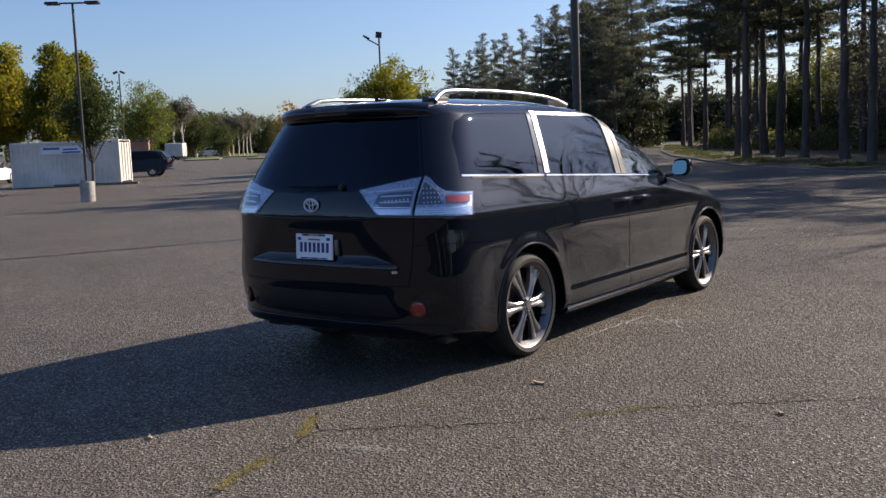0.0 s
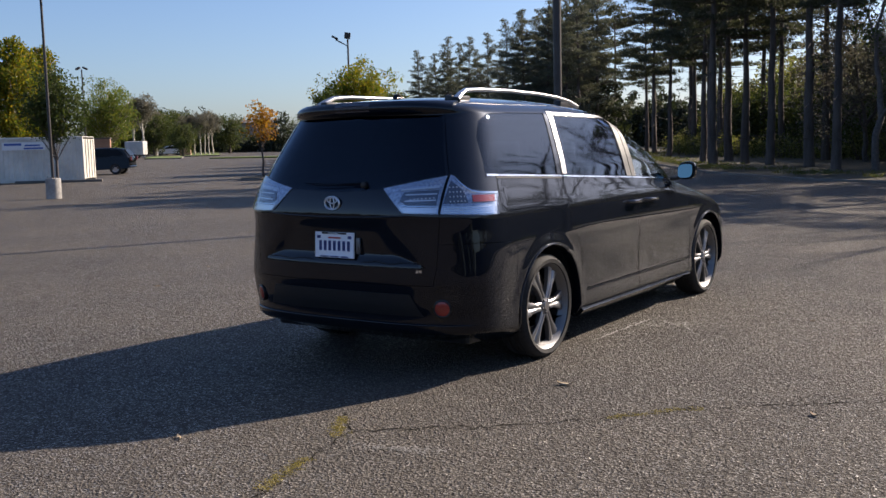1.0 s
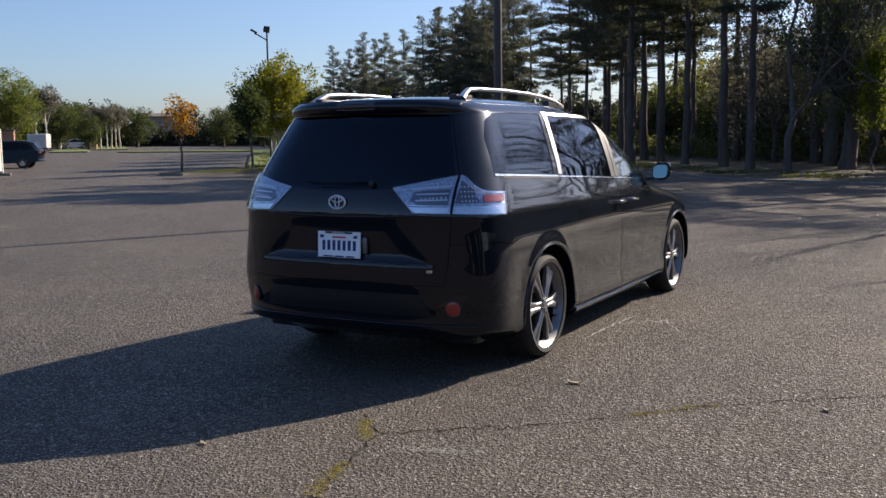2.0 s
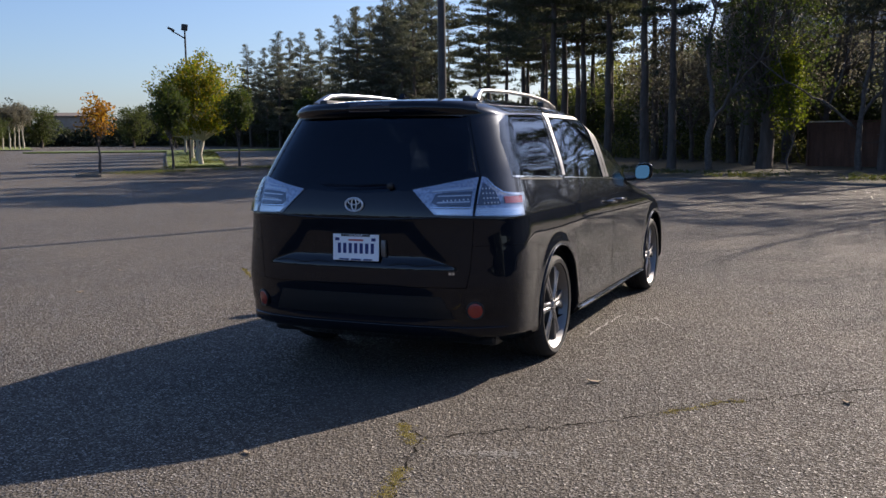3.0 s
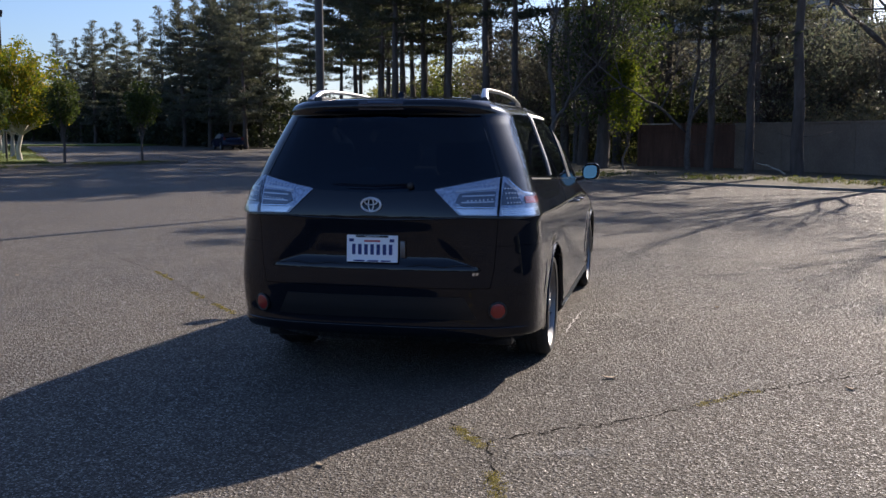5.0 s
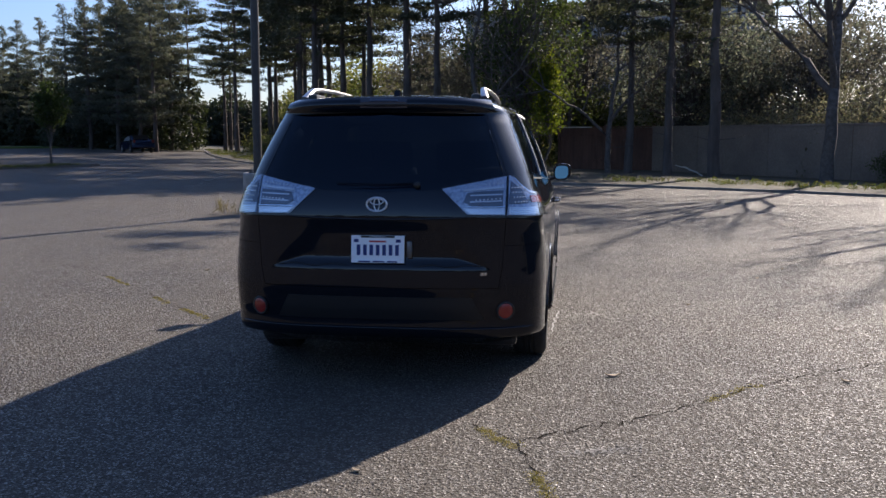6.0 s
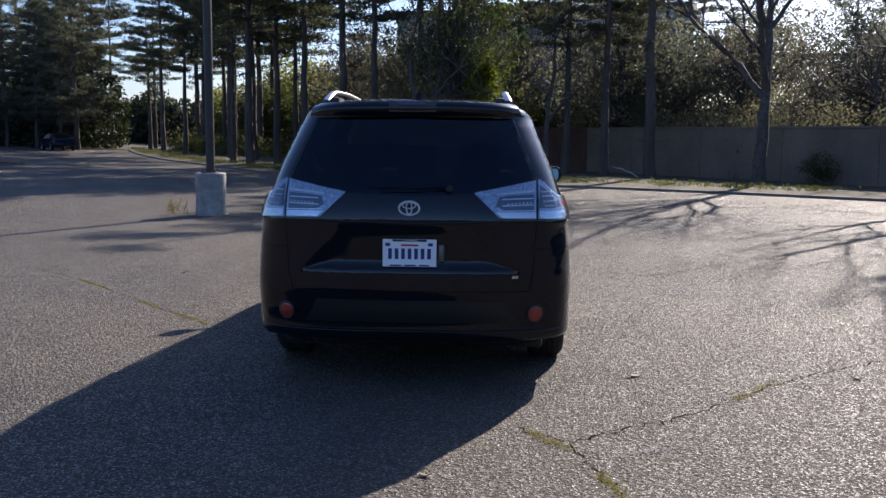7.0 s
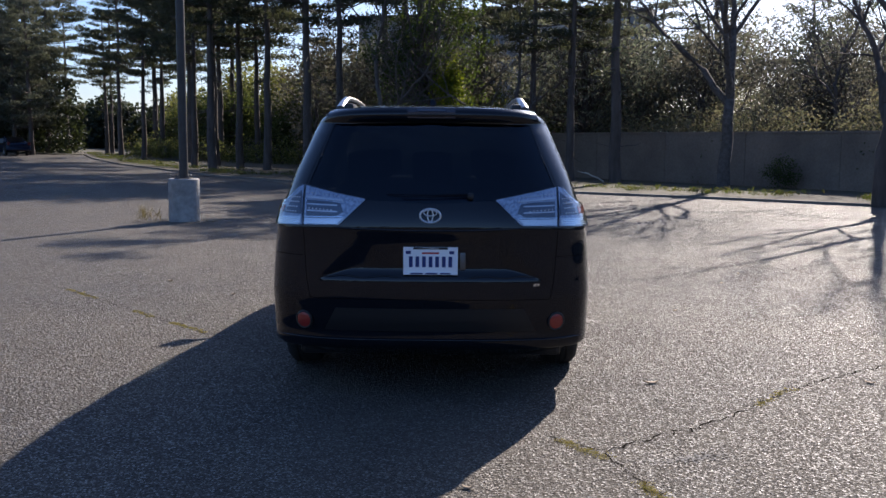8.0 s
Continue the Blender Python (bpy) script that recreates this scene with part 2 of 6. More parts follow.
DRY_GRASS = leaf_material("dry_grass_stalks", [(0.15, 0.115, 0.08), (0.21, 0.165, 0.115), (0.12, 0.09, 0.065)], 0.3)
MOSS = leaf_material("yellow_moss", [(0.32, 0.265, 0.08), (0.44, 0.36, 0.12), (0.27, 0.205, 0.075)], 0.15, 0.95)
CRACK = material("crack_shadow", (0.018, 0.016, 0.013), 1.0, spec=0.0)
SCUFF = noisy("dry_leaf", (0.28, 0.21, 0.13), (0.44, 0.35, 0.24), 30, 0.9)
GREY_WALL = noisy("pale_render_wall", (0.46, 0.45, 0.44), (0.58, 0.57, 0.55), 1.5, 0.9, 0.2, 0.02, big=0.2)
STUCCO = noisy("far_stucco", (0.34, 0.20, 0.13), (0.46, 0.28, 0.19), 2, 0.9, 0.2, 0.02)
TAN = noisy("far_tan_wall", (0.30, 0.25, 0.20), (0.40, 0.34, 0.28), 2, 0.9, 0.2, 0.02)
ROOF = noisy("far_roof", (0.10, 0.085, 0.075), (0.17, 0.145, 0.125), 2, 0.9, 0.2, 0.02)
CAR_BLACK = material("dark_car_paint", (0.004, 0.0045, 0.006), 0.4, 0.0, 0.6, 0.0)
CAR_BLUE = material("dark_blue_car_paint", (0.008, 0.014, 0.035), 0.4, 0.0, 0.7, 0.0)
CAR_WHITE = material("white_car_paint", (0.72, 0.73, 0.74), 0.3, 0.0, 0.8)
CAR_GLASS = material("far_car_glass", (0.008, 0.008, 0.009), 0.3, spec=0.2)

# ---- building helpers ----
from mathutils.bvhtree import BVHTree
from mathutils.geometry import barycentric_transform

def part(name, bm, mat, parent, label="", smooth=None):
    """Links a bmesh (or a ready mesh) as one object under a thing or a part. smooth: degrees over which edges stay sharp."""
    if isinstance(bm, bpy.types.Mesh):
        me = bm
    else:
        bmesh.ops.recalc_face_normals(bm, faces=bm.faces)
        me = bpy.data.meshes.new(name)
        bm.to_mesh(me)
        bm.free()
    if not me.materials:
        me.materials.append(mat)
    if smooth is not None:
        me.shade_smooth()
        me.set_sharp_from_angle(angle=radians(smooth))
    ob = new(name, me)
    if parent:
        ob.parent = parent
    if label:
        ob["label"] = label
    return ob


def thing(name, label, category, at=(0, 0, 0), group="", kind="", turn=0.0):
    ob = tagged(new(name), label, category, group, kind)
    ob.empty_display_size = 0.2
    ob.matrix_world = pose(*at, 0, 0, turn)
    return ob


def mesh_of(verts, faces, name, mat, smooth=False):
    me = bpy.data.meshes.new(name)
    me.from_pydata([tuple(v) for v in verts], [], faces)
    me.materials.append(mat)
    if smooth:
        me.shade_smooth()
    return me


def box(bm, x0, y0, z0, x1, y1, z1, bevel=0.0, segments=2):
    made = bmesh.ops.create_cube(bm, size=1.0)["verts"]
    for v in made:
        v.co = Vector(((x0 + x1) / 2 + v.co.x * (x1 - x0), (y0 + y1) / 2 + v.co.y * (y1 - y0), (z0 + z1) / 2 + v.co.z * (z1 - z0)))
    if bevel:
        edges = {e for v in made for e in v.link_edges}
        bmesh.ops.bevel(bm, geom=list(edges), offset=bevel, segments=segments, affect="EDGES", profile=0.6)
    return bm


def boxed(*sizes, bevel=0.0, segments=2):
    return box(bmesh.new(), *sizes, bevel=bevel, segments=segments)


def lathe(bm, profile, m=None, n=32, closed=False):
    """Turns a profile of (radius, height) about z."""
    m = m or Matrix()
    rings = [[bm.verts.new(m @ Vector((r * math.cos(2 * math.pi * i / n), r * math.sin(2 * math.pi * i / n), h))) for i in range(n)] for r, h in profile]
    pairs = list(zip(rings, rings[1:])) + ([(rings[-1], rings[0])] if closed else [])
    for a, b in pairs:
        for i in range(n):
            bm.faces.new((a[i], a[(i + 1) % n], b[(i + 1) % n], b[i]))
    if not closed:
        bm.faces.new(rings[0][::-1])
        bm.faces.new(rings[-1])
    return bm


def sweep(bm, points, radii, n=8, flat=1.0, caps=True):
    """A round bar along points; flat squeezes its height."""
    rings, pts = [], [Vector(p) for p in points]
    for i, p in enumerate(pts):
        way = (pts[min(i + 1, len(pts) - 1)] - pts[max(i - 1, 0)]).normalized()
        side = way.cross(Vector((0, 0, 1)))
        side = side.normalized() if side.length > 1e-4 else Vector((1, 0, 0))
        up = side.cross(way).normalized()
        r = radii[i] if isinstance(radii, (list, tuple)) else radii
        rings.append([bm.verts.new(p + side * (r * math.cos(2 * math.pi * k / n)) + up * (r * flat * math.sin(2 * math.pi * k / n))) for k in range(n)])
    for a, b in zip(rings, rings[1:]):
        for k in range(n):
            bm.faces.new((a[k], a[(k + 1) % n], b[(k + 1) % n], b[k]))
    if caps:
        bm.faces.new(rings[0][::-1])
        bm.faces.new(rings[-1])
    return bm


def prism(bm, poly, low, high, axis):
    """A polygon of the other two coordinates, pulled along one axis."""
    put = {"x": lambda a, b, c: (c, a, b), "y": lambda a, b, c: (a, c, b), "z": lambda a, b, c: (a, b, c)}[axis]
    lo, hi = ([bm.verts.new(put(a, b, c)) for a, b in poly] for c in (low, high))
    made = [bm.faces.new(lo[::-1]), bm.faces.new(hi)]
    for i in range(len(poly)):
        j = (i + 1) % len(poly)
        made.append(bm.faces.new((lo[i], lo[j], hi[j], hi[i])))
    bmesh.ops.recalc_face_normals(bm, faces=made)
    return bm


def boolean(me, cutter, how):
    """The mesh that is left of me after the boolean with a bmesh."""
    cm = bpy.data.meshes.new("cut")
    cutter.to_mesh(cm)
    a, b = new("solid", me), new("cut", cm)
    k = a.modifiers.new("cut", "BOOLEAN")
    k.operation, k.solver, k.object = how, "EXACT", b
    out = bpy.data.meshes.new_from_object(a.evaluated_get(bpy.context.evaluated_depsgraph_get()))
    for ob in (a, b):
        bpy.data.objects.remove(ob)
    bpy.data.meshes.remove(cm)
    return out


def ground_z(x, y):
    """The lot rises very gently beyond the near part."""
    return 0.0065 * max(0.0, -0.64 * x + 0.77 * y - 34.0)


def letters(text, size, parent, at, mat, name="lettering", turn=(90, 0, 0), stretch=1.0):
    """Words in the built-in font, as a mesh."""
    cu = bpy.data.curves.new("text", "FONT")
    cu.body, cu.size, cu.align_x, cu.align_y, cu.extrude = text, size, "CENTER", "CENTER", 0.0006
    tmp = new("text", cu)
    me = bpy.data.meshes.new_from_object(tmp.evaluated_get(bpy.context.evaluated_depsgraph_get()))
    bpy.data.objects.remove(tmp)
    me.transform(pose(*at, *turn) @ Matrix.Diagonal((stretch, 1, 1, 1)))
    me.materials.clear()
    me.materials.append(mat)
    return part(name, me, mat, parent)

# ---- ground, verges, kerbs, wall ----
def sheet(name, label, category, xs, ys, mat, lift=0.0, kind="structure"):
    """A sheet of ground over a grid of lines."""
    verts = [(x, y, ground_z(x, y) + lift) for y in ys for x in xs]
    n = len(xs)
    faces = [(j * n + i, j * n + i + 1, (j + 1) * n + i + 1, (j + 1) * n + i) for j in range(len(ys) - 1) for i in range(n - 1)]
    ob = part(name, mesh_of(verts, faces, name, mat, True), mat, None)
    return tagged(ob, label, category, kind=kind)


sheet("ground", "worn grey-brown asphalt of a wide parking lot", "asphalt",
      [-1500, -500, -250, -160, -110, -80, -55, -40, -25, -10, 5, 20, 40, 80, 200, 600, 1500],
      [-1500, -400, -120, -40, -10, 5, 15, 25, 35, 45, 60, 80, 100, 130, 180, 300, 700, 1500], ASPHALT)

EDGE = [(40, -14), (22, 5), (14.2, 14.4), (10.8, 18.1), (7.2, 21.2), (3.4, 23.8), (-3.4, 27.2), (-9, 34), (-14, 42), (-19, 50), (-25, 62), (-31, 76), (-42, 100), (-60, 135)]


def raised(name, label, category, poly, mat, height, wobble=0.03):
    """A raised bed with a domed, uneven top, bounded by a closed line."""
    bm = bmesh.new()
    top = [bm.verts.new((x, y, ground_z(x, y) + height)) for x, y in poly]
    low = [bm.verts.new((x, y, ground_z(x, y) - 0.05)) for x, y in poly]
    bm.faces.new(top)
    for i in range(len(poly)):
        j = (i + 1) % len(poly)
        bm.faces.new((low[i], low[j], top[j], top[i]))
    bmesh.ops.triangulate(bm, faces=[f for f in bm.faces if len(f.verts) > 4])
    return tagged(part(name, bm, mat, None), label, category, kind="structure")


def kerb_line(line, label, closed=False, wide=0.16, high=0.12, piece=2.4):
    """A kerb of cast stones along a line, each stone a part with a joint."""
    k = thing("kerb", label, "kerb", kind="structure")
    pts = [Vector((x, y)) for x, y in line] + ([Vector(line[0])] if closed else [])
    for a, b in zip(pts, pts[1:]):
        n = max(1, round((b - a).length / piece))
        for i in range(n):
            p, q = a + (b - a) * (i / n), a + (b - a) * ((i + 1) / n)
            way = (q - p).normalized()
            side = Vector((-way.y, way.x)) * wide / 2
            p, q = p + way * 0.006, q - way * 0.006
            bm = bmesh.new()
            z = ground_z(*((p + q) / 2))
            foot = [p - side, q - side, q + side, p + side]
            top = [p - side * .75, q - side * .75, q + side, p + side]
            lo, hi = [bm.verts.new((v.x, v.y, z - .05)) for v in foot], [bm.verts.new((v.x, v.y, z + high)) for v in top]
            bm.faces.new(lo[::-1]), bm.faces.new(hi)
            for s in range(4):
                bm.faces.new((lo[s], lo[(s + 1) % 4], hi[(s + 1) % 4], hi[s]))
            part("kerbstone", bm, KERB, k)
    return k


verge = EDGE + [(-30, 160), (80, 160), (90, -14)]
raised("verge", "leaf-littered verge of thin grass under the trees", "verge", [(x + 0.07, y + 0.05) for x, y in verge], SOIL, 0.06)
BACK = [(-30.5, 74.2), (-34.5, 75.6), (-37.5, 77.2), (-50, 86), (-76, 109), (-112, 121), (-118, 140), (-70, 140), (-40, 110)]
raised("verge_back", "shaded strip of leaf litter under the far pines", "verge", BACK, SOIL, 0.055)
kerb_line(EDGE[1:], "low grey concrete kerb along the tree verge", high=0.07, piece=3.0)


def along_line(line, d):
    for a, b in zip(line, line[1:]):
        a, b = Vector(a), Vector(b)
        if d <= (b - a).length:
            return a + (b - a).normalized() * d, (b - a).normalized()
        d -= (b - a).length
    return Vector(line[-1]), (Vector(line[-1]) - Vector(line[-2])).normalized()


def length_of(line):
    return sum((Vector(b) - Vector(a)).length for a, b in zip(line, line[1:]))


WALL_LINE = [(34, -6), (20.5, 13.5), (12.6, 25.2), (6.2, 34.0), (4.6, 36.2)]
FENCE_LINE = [(4.6, 36.2), (0.6, 38.2)]


def block_wall():
    w = thing("wall_garden", "plain grey-tan block wall with a flat cap behind the verge", "wall", kind="structure")
    for a, b in zip(WALL_LINE, WALL_LINE[1:]):
        a, b = Vector(a), Vector(b)
        way = (b - a).normalized()
        n = max(1, round((b - a).length / 3.2))
        for i in range(n):
            p, q = a + (b - a) * (i / n), a + (b - a) * ((i + 1) / n)
            turn = math.degrees(math.atan2(way.y, way.x))
            m = pose(p.x, p.y, 0.1, 0, 0, turn)
            L = (q - p).length
            bm = boxed(.008, -.10, -.1, L - .008, .10, 1.78, bevel=.006, segments=1)
            bm.transform(m)
            part("wall_panel", bm, WALL, w)
            bm = boxed(.002, -.13, 1.78, L - .002, .13, 1.86, bevel=.012, segments=1)
            bm.transform(m)
            part("wall_cap", bm, WALL, w)


def wood_fence():
    f = thing("fence_wood", "red-brown board fence under the trees", "fence", kind="structure")
    L = length_of(FENCE_LINE)
    p, way = along_line(FENCE_LINE, 0)
    m = pose(p.x, p.y, 0.1, 0, 0, math.degrees(math.atan2(way.y, way.x)))
    rnd = random.Random(5)
    n = int(L / .142)
    for i in range(n):
        bm = boxed(i * .142 + .003, -.012, 0, i * .142 + .139, .012, 1.80 + rnd.uniform(-.012, .012), bevel=.003, segments=1)
        bm.transform(m)
        part("fence_board", bm, FENCE, f)
    for z in (.35, 1.45):
        bm = boxed(0, .012, z, L, .06, z + .09, bevel=.004, segments=1)
        bm.transform(m)
        part("fence_rail", bm, FENCE, f)
    # The last third of the cap is coloured paler, as if in sun.
    for a, b, mat in ((0, .64, FENCE), (.64, 1, SUNLIT_CAP)):
        bm = boxed(L * a + .002, -.05, 1.82, L * b - .002, .07, 1.87, bevel=.005, segments=1)
        bm.transform(m)
        part("fence_cap", bm, mat, f, "cap board paled where the sun strikes it" if mat == SUNLIT_CAP else "")
    for i in range(3):
        bm = boxed(L * i / 2 - .05, -.06, -.1, L * i / 2 + .05, .06, 1.92, bevel=.006, segments=1)
        bm.transform(m)
        part("fence_post", bm, FENCE, f)


block_wall()
wood_fence()

# planted islands in the lot
STRIP = [(-28.0, 26.2), (-27.1, 26.5), (-26.9, 27.8), (-26.2, 30.3), (-25.0, 33.5), (-23.6, 36.8), (-22.3, 39.0), (-22.6, 40.4), (-24.6, 40.6), (-27.0, 36.5), (-28.6, 32.0), (-29.2, 28.5), (-28.8, 26.9)]
MEDIAN = [(-28.0, 32.0), (-26.2, 34.2), (-41.9, 54.2), (-60, 77.5), (-63.5, 74.5), (-45, 52.2)]
raised("island_strip", "narrow planted island of bare soil and thin grass", "island", STRIP, SOIL, 0.13)
raised("island_median", "grassy median with sunlit lawn", "island", MEDIAN, LAWN, 0.14)
kerb_line(STRIP, "low concrete kerb round the planted strip", True)
kerb_line(MEDIAN, "low concrete kerb round the lawn median", True)
FAR_LAWN = [(-97.8, 89.0), (-102.5, 86.7), (-136.6, 116.1), (-127.4, 115.9)]
SIDE_LAWN = [(-87.6, 73.4), (-91.8, 71.4), (-113.0, 89.8), (-101.1, 85.3)]
raised("island_far", "distant lawn with sycamores", "island", FAR_LAWN, LAWN, 0.14)
kerb_line(FAR_LAWN, "distant kerb round a lawn", True, piece=6)
raised("island_side", "small distant lawn beside the parked trailer", "island", SIDE_LAWN, LAWN, 0.14)
kerb_line(SIDE_LAWN, "distant kerb round a lawn", True, piece=6)
BACK_LAWN = [(-80, 71.0), (-64.0, 74.6), (-61, 78.0), (-50, 88), (-53, 92), (-66, 82), (-82, 75)]
raised("island_back", "far lawn at the back of the lot", "island", BACK_LAWN, LAWN, 0.14)


# ---- plants ----
class Wood:
    """Collects tapered limbs and leaves, and makes meshes of them."""

    def __init__(self, seed):
        self.r, self.v, self.f, self.c, self.s = random.Random(seed), [], [], [], []
        self.np = np.random.default_rng(seed)
        self.twig = None
        self.crook = 0.035

    def limb(self, pts, r0, r1, n=6):
        rings = []
        for i, p in enumerate(pts):
            way = (pts[min(i + 1, len(pts) - 1)] - pts[max(i - 1, 0)]).normalized()
            a = way.orthogonal().normalized()
            b = way.cross(a)
            r = r0 + (r1 - r0) * (i / (len(pts) - 1)) ** 0.8
            rings.append(len(self.v))
            self.v += [p + a * (r * math.cos(2 * math.pi * k / n)) + b * (r * math.sin(2 * math.pi * k / n)) for k in range(n)]
        for a, b in zip(rings, rings[1:]):
            self.f += [(a + k, a + (k + 1) % n, b + (k + 1) % n, b + k) for k in range(n)]
        self.f.append(tuple(rings[-1] + k for k in range(n)))

    def bent(self, a, b, sag, n=4):
        """Points from a to b, bowed and a little crooked."""
        L = (b - a).length
        j = lambda: self.r.uniform(-1, 1) * L * self.crook
        return [a + (b - a) * (i / n) + Vector((j(), j(), j() + sag * 4 * (i / n) * (1 - i / n))) * (0 if i in (0, n) else 1) for i in range(n + 1)]

    def leaves(self, centre, count, spread, size, flat=1.0):
        d = self.np.normal(0, 1, (count, 3))
        d *= (self.np.random((count, 1)) ** 0.42 * 1.75) / (np.linalg.norm(d, axis=1)[:, None] + 1e-9)
        c = d * np.array((spread, spread, spread * flat)) + np.array(centre)
        self.c.append(c)
        self.s.append(self.np.uniform(0.6, 1.3, count) * size)

    def wood_mesh(self, name, mat):
        return mesh_of(self.v, self.f, name, mat, True)

    def leaf_mesh(self, name, mat, slim=0.6, droop=0.0):
        c, s = np.concatenate(self.c), np.concatenate(self.s)[:, None]
        n = len(c)
        a = self.np.normal(0, 1, (n, 3))
        a[:, 2] -= droop
        a /= np.linalg.norm(a, axis=1)[:, None]
        b = np.cross(a, self.np.normal(0, 1, (n, 3)))
        b /= np.linalg.norm(b, axis=1)[:, None] + 1e-9
        fold = np.cross(a, b) * s * 0.12
        q = np.stack((c - a * s / 2, c + b * s * slim / 2 + fold, c + a * s / 2, c - b * s * slim / 2 + fold), 1).reshape(-1, 3)
        me = bpy.data.meshes.new(name)
        me.from_pydata(q.tolist(), [], np.arange(n * 4).reshape(-1, 4).tolist())
        me.materials.append(mat)
        return me


def pine(seed, high, bare, wide, thick, density=1.0, step=.6, tuft=.19, cone=.75):
    """A tall pine: bare trunk below, whorls of level boughs with needle tufts above."""
    w = Wood(seed)
    lean = Vector((w.r.uniform(-.02, .02), w.r.uniform(-.02, .02), 1))
    trunk = [lean * (high * i / 12) + Vector((w.r.uniform(-1, 1), w.r.uniform(-1, 1), 0)) * .05 for i in range(13)]
    w.limb(trunk, thick, thick * .12, 10)
    at = lambda z: trunk[0] + lean * z
    z = bare * high
    for k in range(int(bare * high / .42)):
        zz, a = bare * high * w.r.random() ** .6, w.r.uniform(0, 6.28)
        L = w.r.uniform(.4, 1.9)
        p = at(max(zz, 1.4))
        q = p + Vector((math.cos(a) * L, math.sin(a) * L, w.r.uniform(-.45, .2)))
        w.limb(w.bent(p, q, -.05, 3), .026, .006, 4)
        if k % 3 == 0 and zz > .5 * bare * high:
            for i in range(3):
                w.leaves(p + (q - p) * w.r.uniform(.5, 1.0), int(8 * density), tuft, .34, .38)
    while z < high * .985:
        f = (z - bare * high) / (high * (1 - bare))
        reach = wide * (1 - f) ** cone * (0.55 + 0.45 * min(1, f * 5)) + .25
        for k in range(w.r.choice((2, 3, 3, 4))):
            a, L = w.r.uniform(0, 6.28), reach * w.r.uniform(.55, 1.15)
            p = at(z + w.r.uniform(-.2, .2))
            q = p + Vector((math.cos(a) * L, math.sin(a) * L, L * w.r.uniform(-.10, .16) + f * .5))
            pts = w.bent(p, q, -.06 * L, 4)
            w.limb(pts, .018 + .012 * L, .006, 4)
            tufts = max(2, int(L * 3.8 * density))
            for i in range(tufts):
                s = .28 + .74 * (i + w.r.random()) / tufts
                c = p + (q - p) * s
                off = Vector((-math.sin(a), math.cos(a), 0)) * w.r.uniform(-1, 1) * L * .24 * (1.15 - abs(s - .6))
                w.leaves(c + off + Vector((0, 0, .08)), int(15 * density) + 3, tuft, .34, .38)
        z += step * w.r.uniform(.7, 1.33)
    return w


def broadleaf(seed, high, base, wide, thick, clumps, per, leaf, spread=.28, gap=.35, stems=1, slim_top=1.0, limbs=3, crook=.035):
    """A leafy tree: trunk, limbs to the clumps, a crown with an uneven outline and gaps."""
    w = Wood(seed)
    w.crook = crook
    stem_tops = []
    for s in range(stems):
        foot = Vector((w.r.uniform(-.35, .35), w.r.uniform(-.35, .35), 0)) if stems > 1 else Vector()
        top = foot * 1.6 + Vector((w.r.uniform(-.1, .1), w.r.uniform(-.1, .1), high * .82))
        pts = w.bent(foot, top, 0, 7)
        w.limb(pts, thick, thick * .2, 8)
        stem_tops.append(pts)
    mid, tall = (base + high) / 2, (high - base) / 2
    made, tries = 0, 0
    while made < clumps and tries < clumps * 12:
        tries += 1
        d = Vector((w.r.gauss(0, 1), w.r.gauss(0, 1), w.r.gauss(0, 1))).normalized()
        rad = w.r.random() ** .45
        taper = 1 - (1 - slim_top) * max(0, d.z * rad)
        c = Vector((d.x * wide / 2 * rad * taper, d.y * wide / 2 * rad * taper, mid + d.z * tall * rad))
        c += d * noise.noise(c * .8 + Vector((seed, 0, 0))) * wide * .22
        if noise.noise(c * (2.2 / max(wide * .35, .6)) + Vector((0, seed * 3.1, 0))) < -gap:
            continue
        made += 1
        w.leaves(c, per, spread, leaf, .85)
        if made % limbs == 0:
            pts = w.r.choice(stem_tops)
            root = pts[min(len(pts) - 1, max(2, int((c.z * .72) / high * 7)))]
            w.limb(w.bent(root, c, .1, 3), thick * .22, .007, 5)
    return w


def bare_tree(seed, high, thick, depth=6, spread=.55, leaves=0, leaf=.09, tuft=.12, fork=.30, crook=.03):
    """A leafless spreading tree, forked down to fine twigs, with a leader that runs on at each fork."""
    w = Wood(seed)
    w.twig = Wood(seed + 1)
    w.crook = w.twig.crook = crook

    def grow(p, way, L, r, level):
        q = p + way * L
        (w if level < 2 else w.twig).limb(w.bent(p, q, w.r.uniform(-.03, .06) * L, 4 if level < 3 else 2), r, r * .70, 8 if level < 2 else 5 if level < 4 else 3)
        if level >= depth:
            if leaves and w.r.random() < .5:
                w.leaves(q, leaves, tuft, leaf)
            return
        n, first = w.r.choice((2, 3)) if level < 1 else w.r.choice((2, 3, 3, 4)), w.r.uniform(0, 6.28)
        side = way.orthogonal().normalized()
        other = way.cross(side)
        for i in range(n):
            a = first + 2 * math.pi * i / n + w.r.uniform(-.5, .5)
            lean = w.r.uniform(.08, .35) if i == 0 else w.r.uniform(.7, 1.35) * spread * 1.35
            d = way * math.cos(lean) + (side * math.cos(a) + other * math.sin(a)) * math.sin(lean) + Vector((0, 0, .10))
            start = q if i == 0 else p + way * L * w.r.uniform(.55, 1.0)
            grow(start, d.normalized(), L * (w.r.uniform(.72, .88) if i == 0 else w.r.uniform(.55, .82)), r * (.70 if i == 0 else .52), level + 1)
    grow(Vector((0, 0, 0)), Vector((.03, -.02, 1)).normalized(), high * fork, thick, 0)
    return w


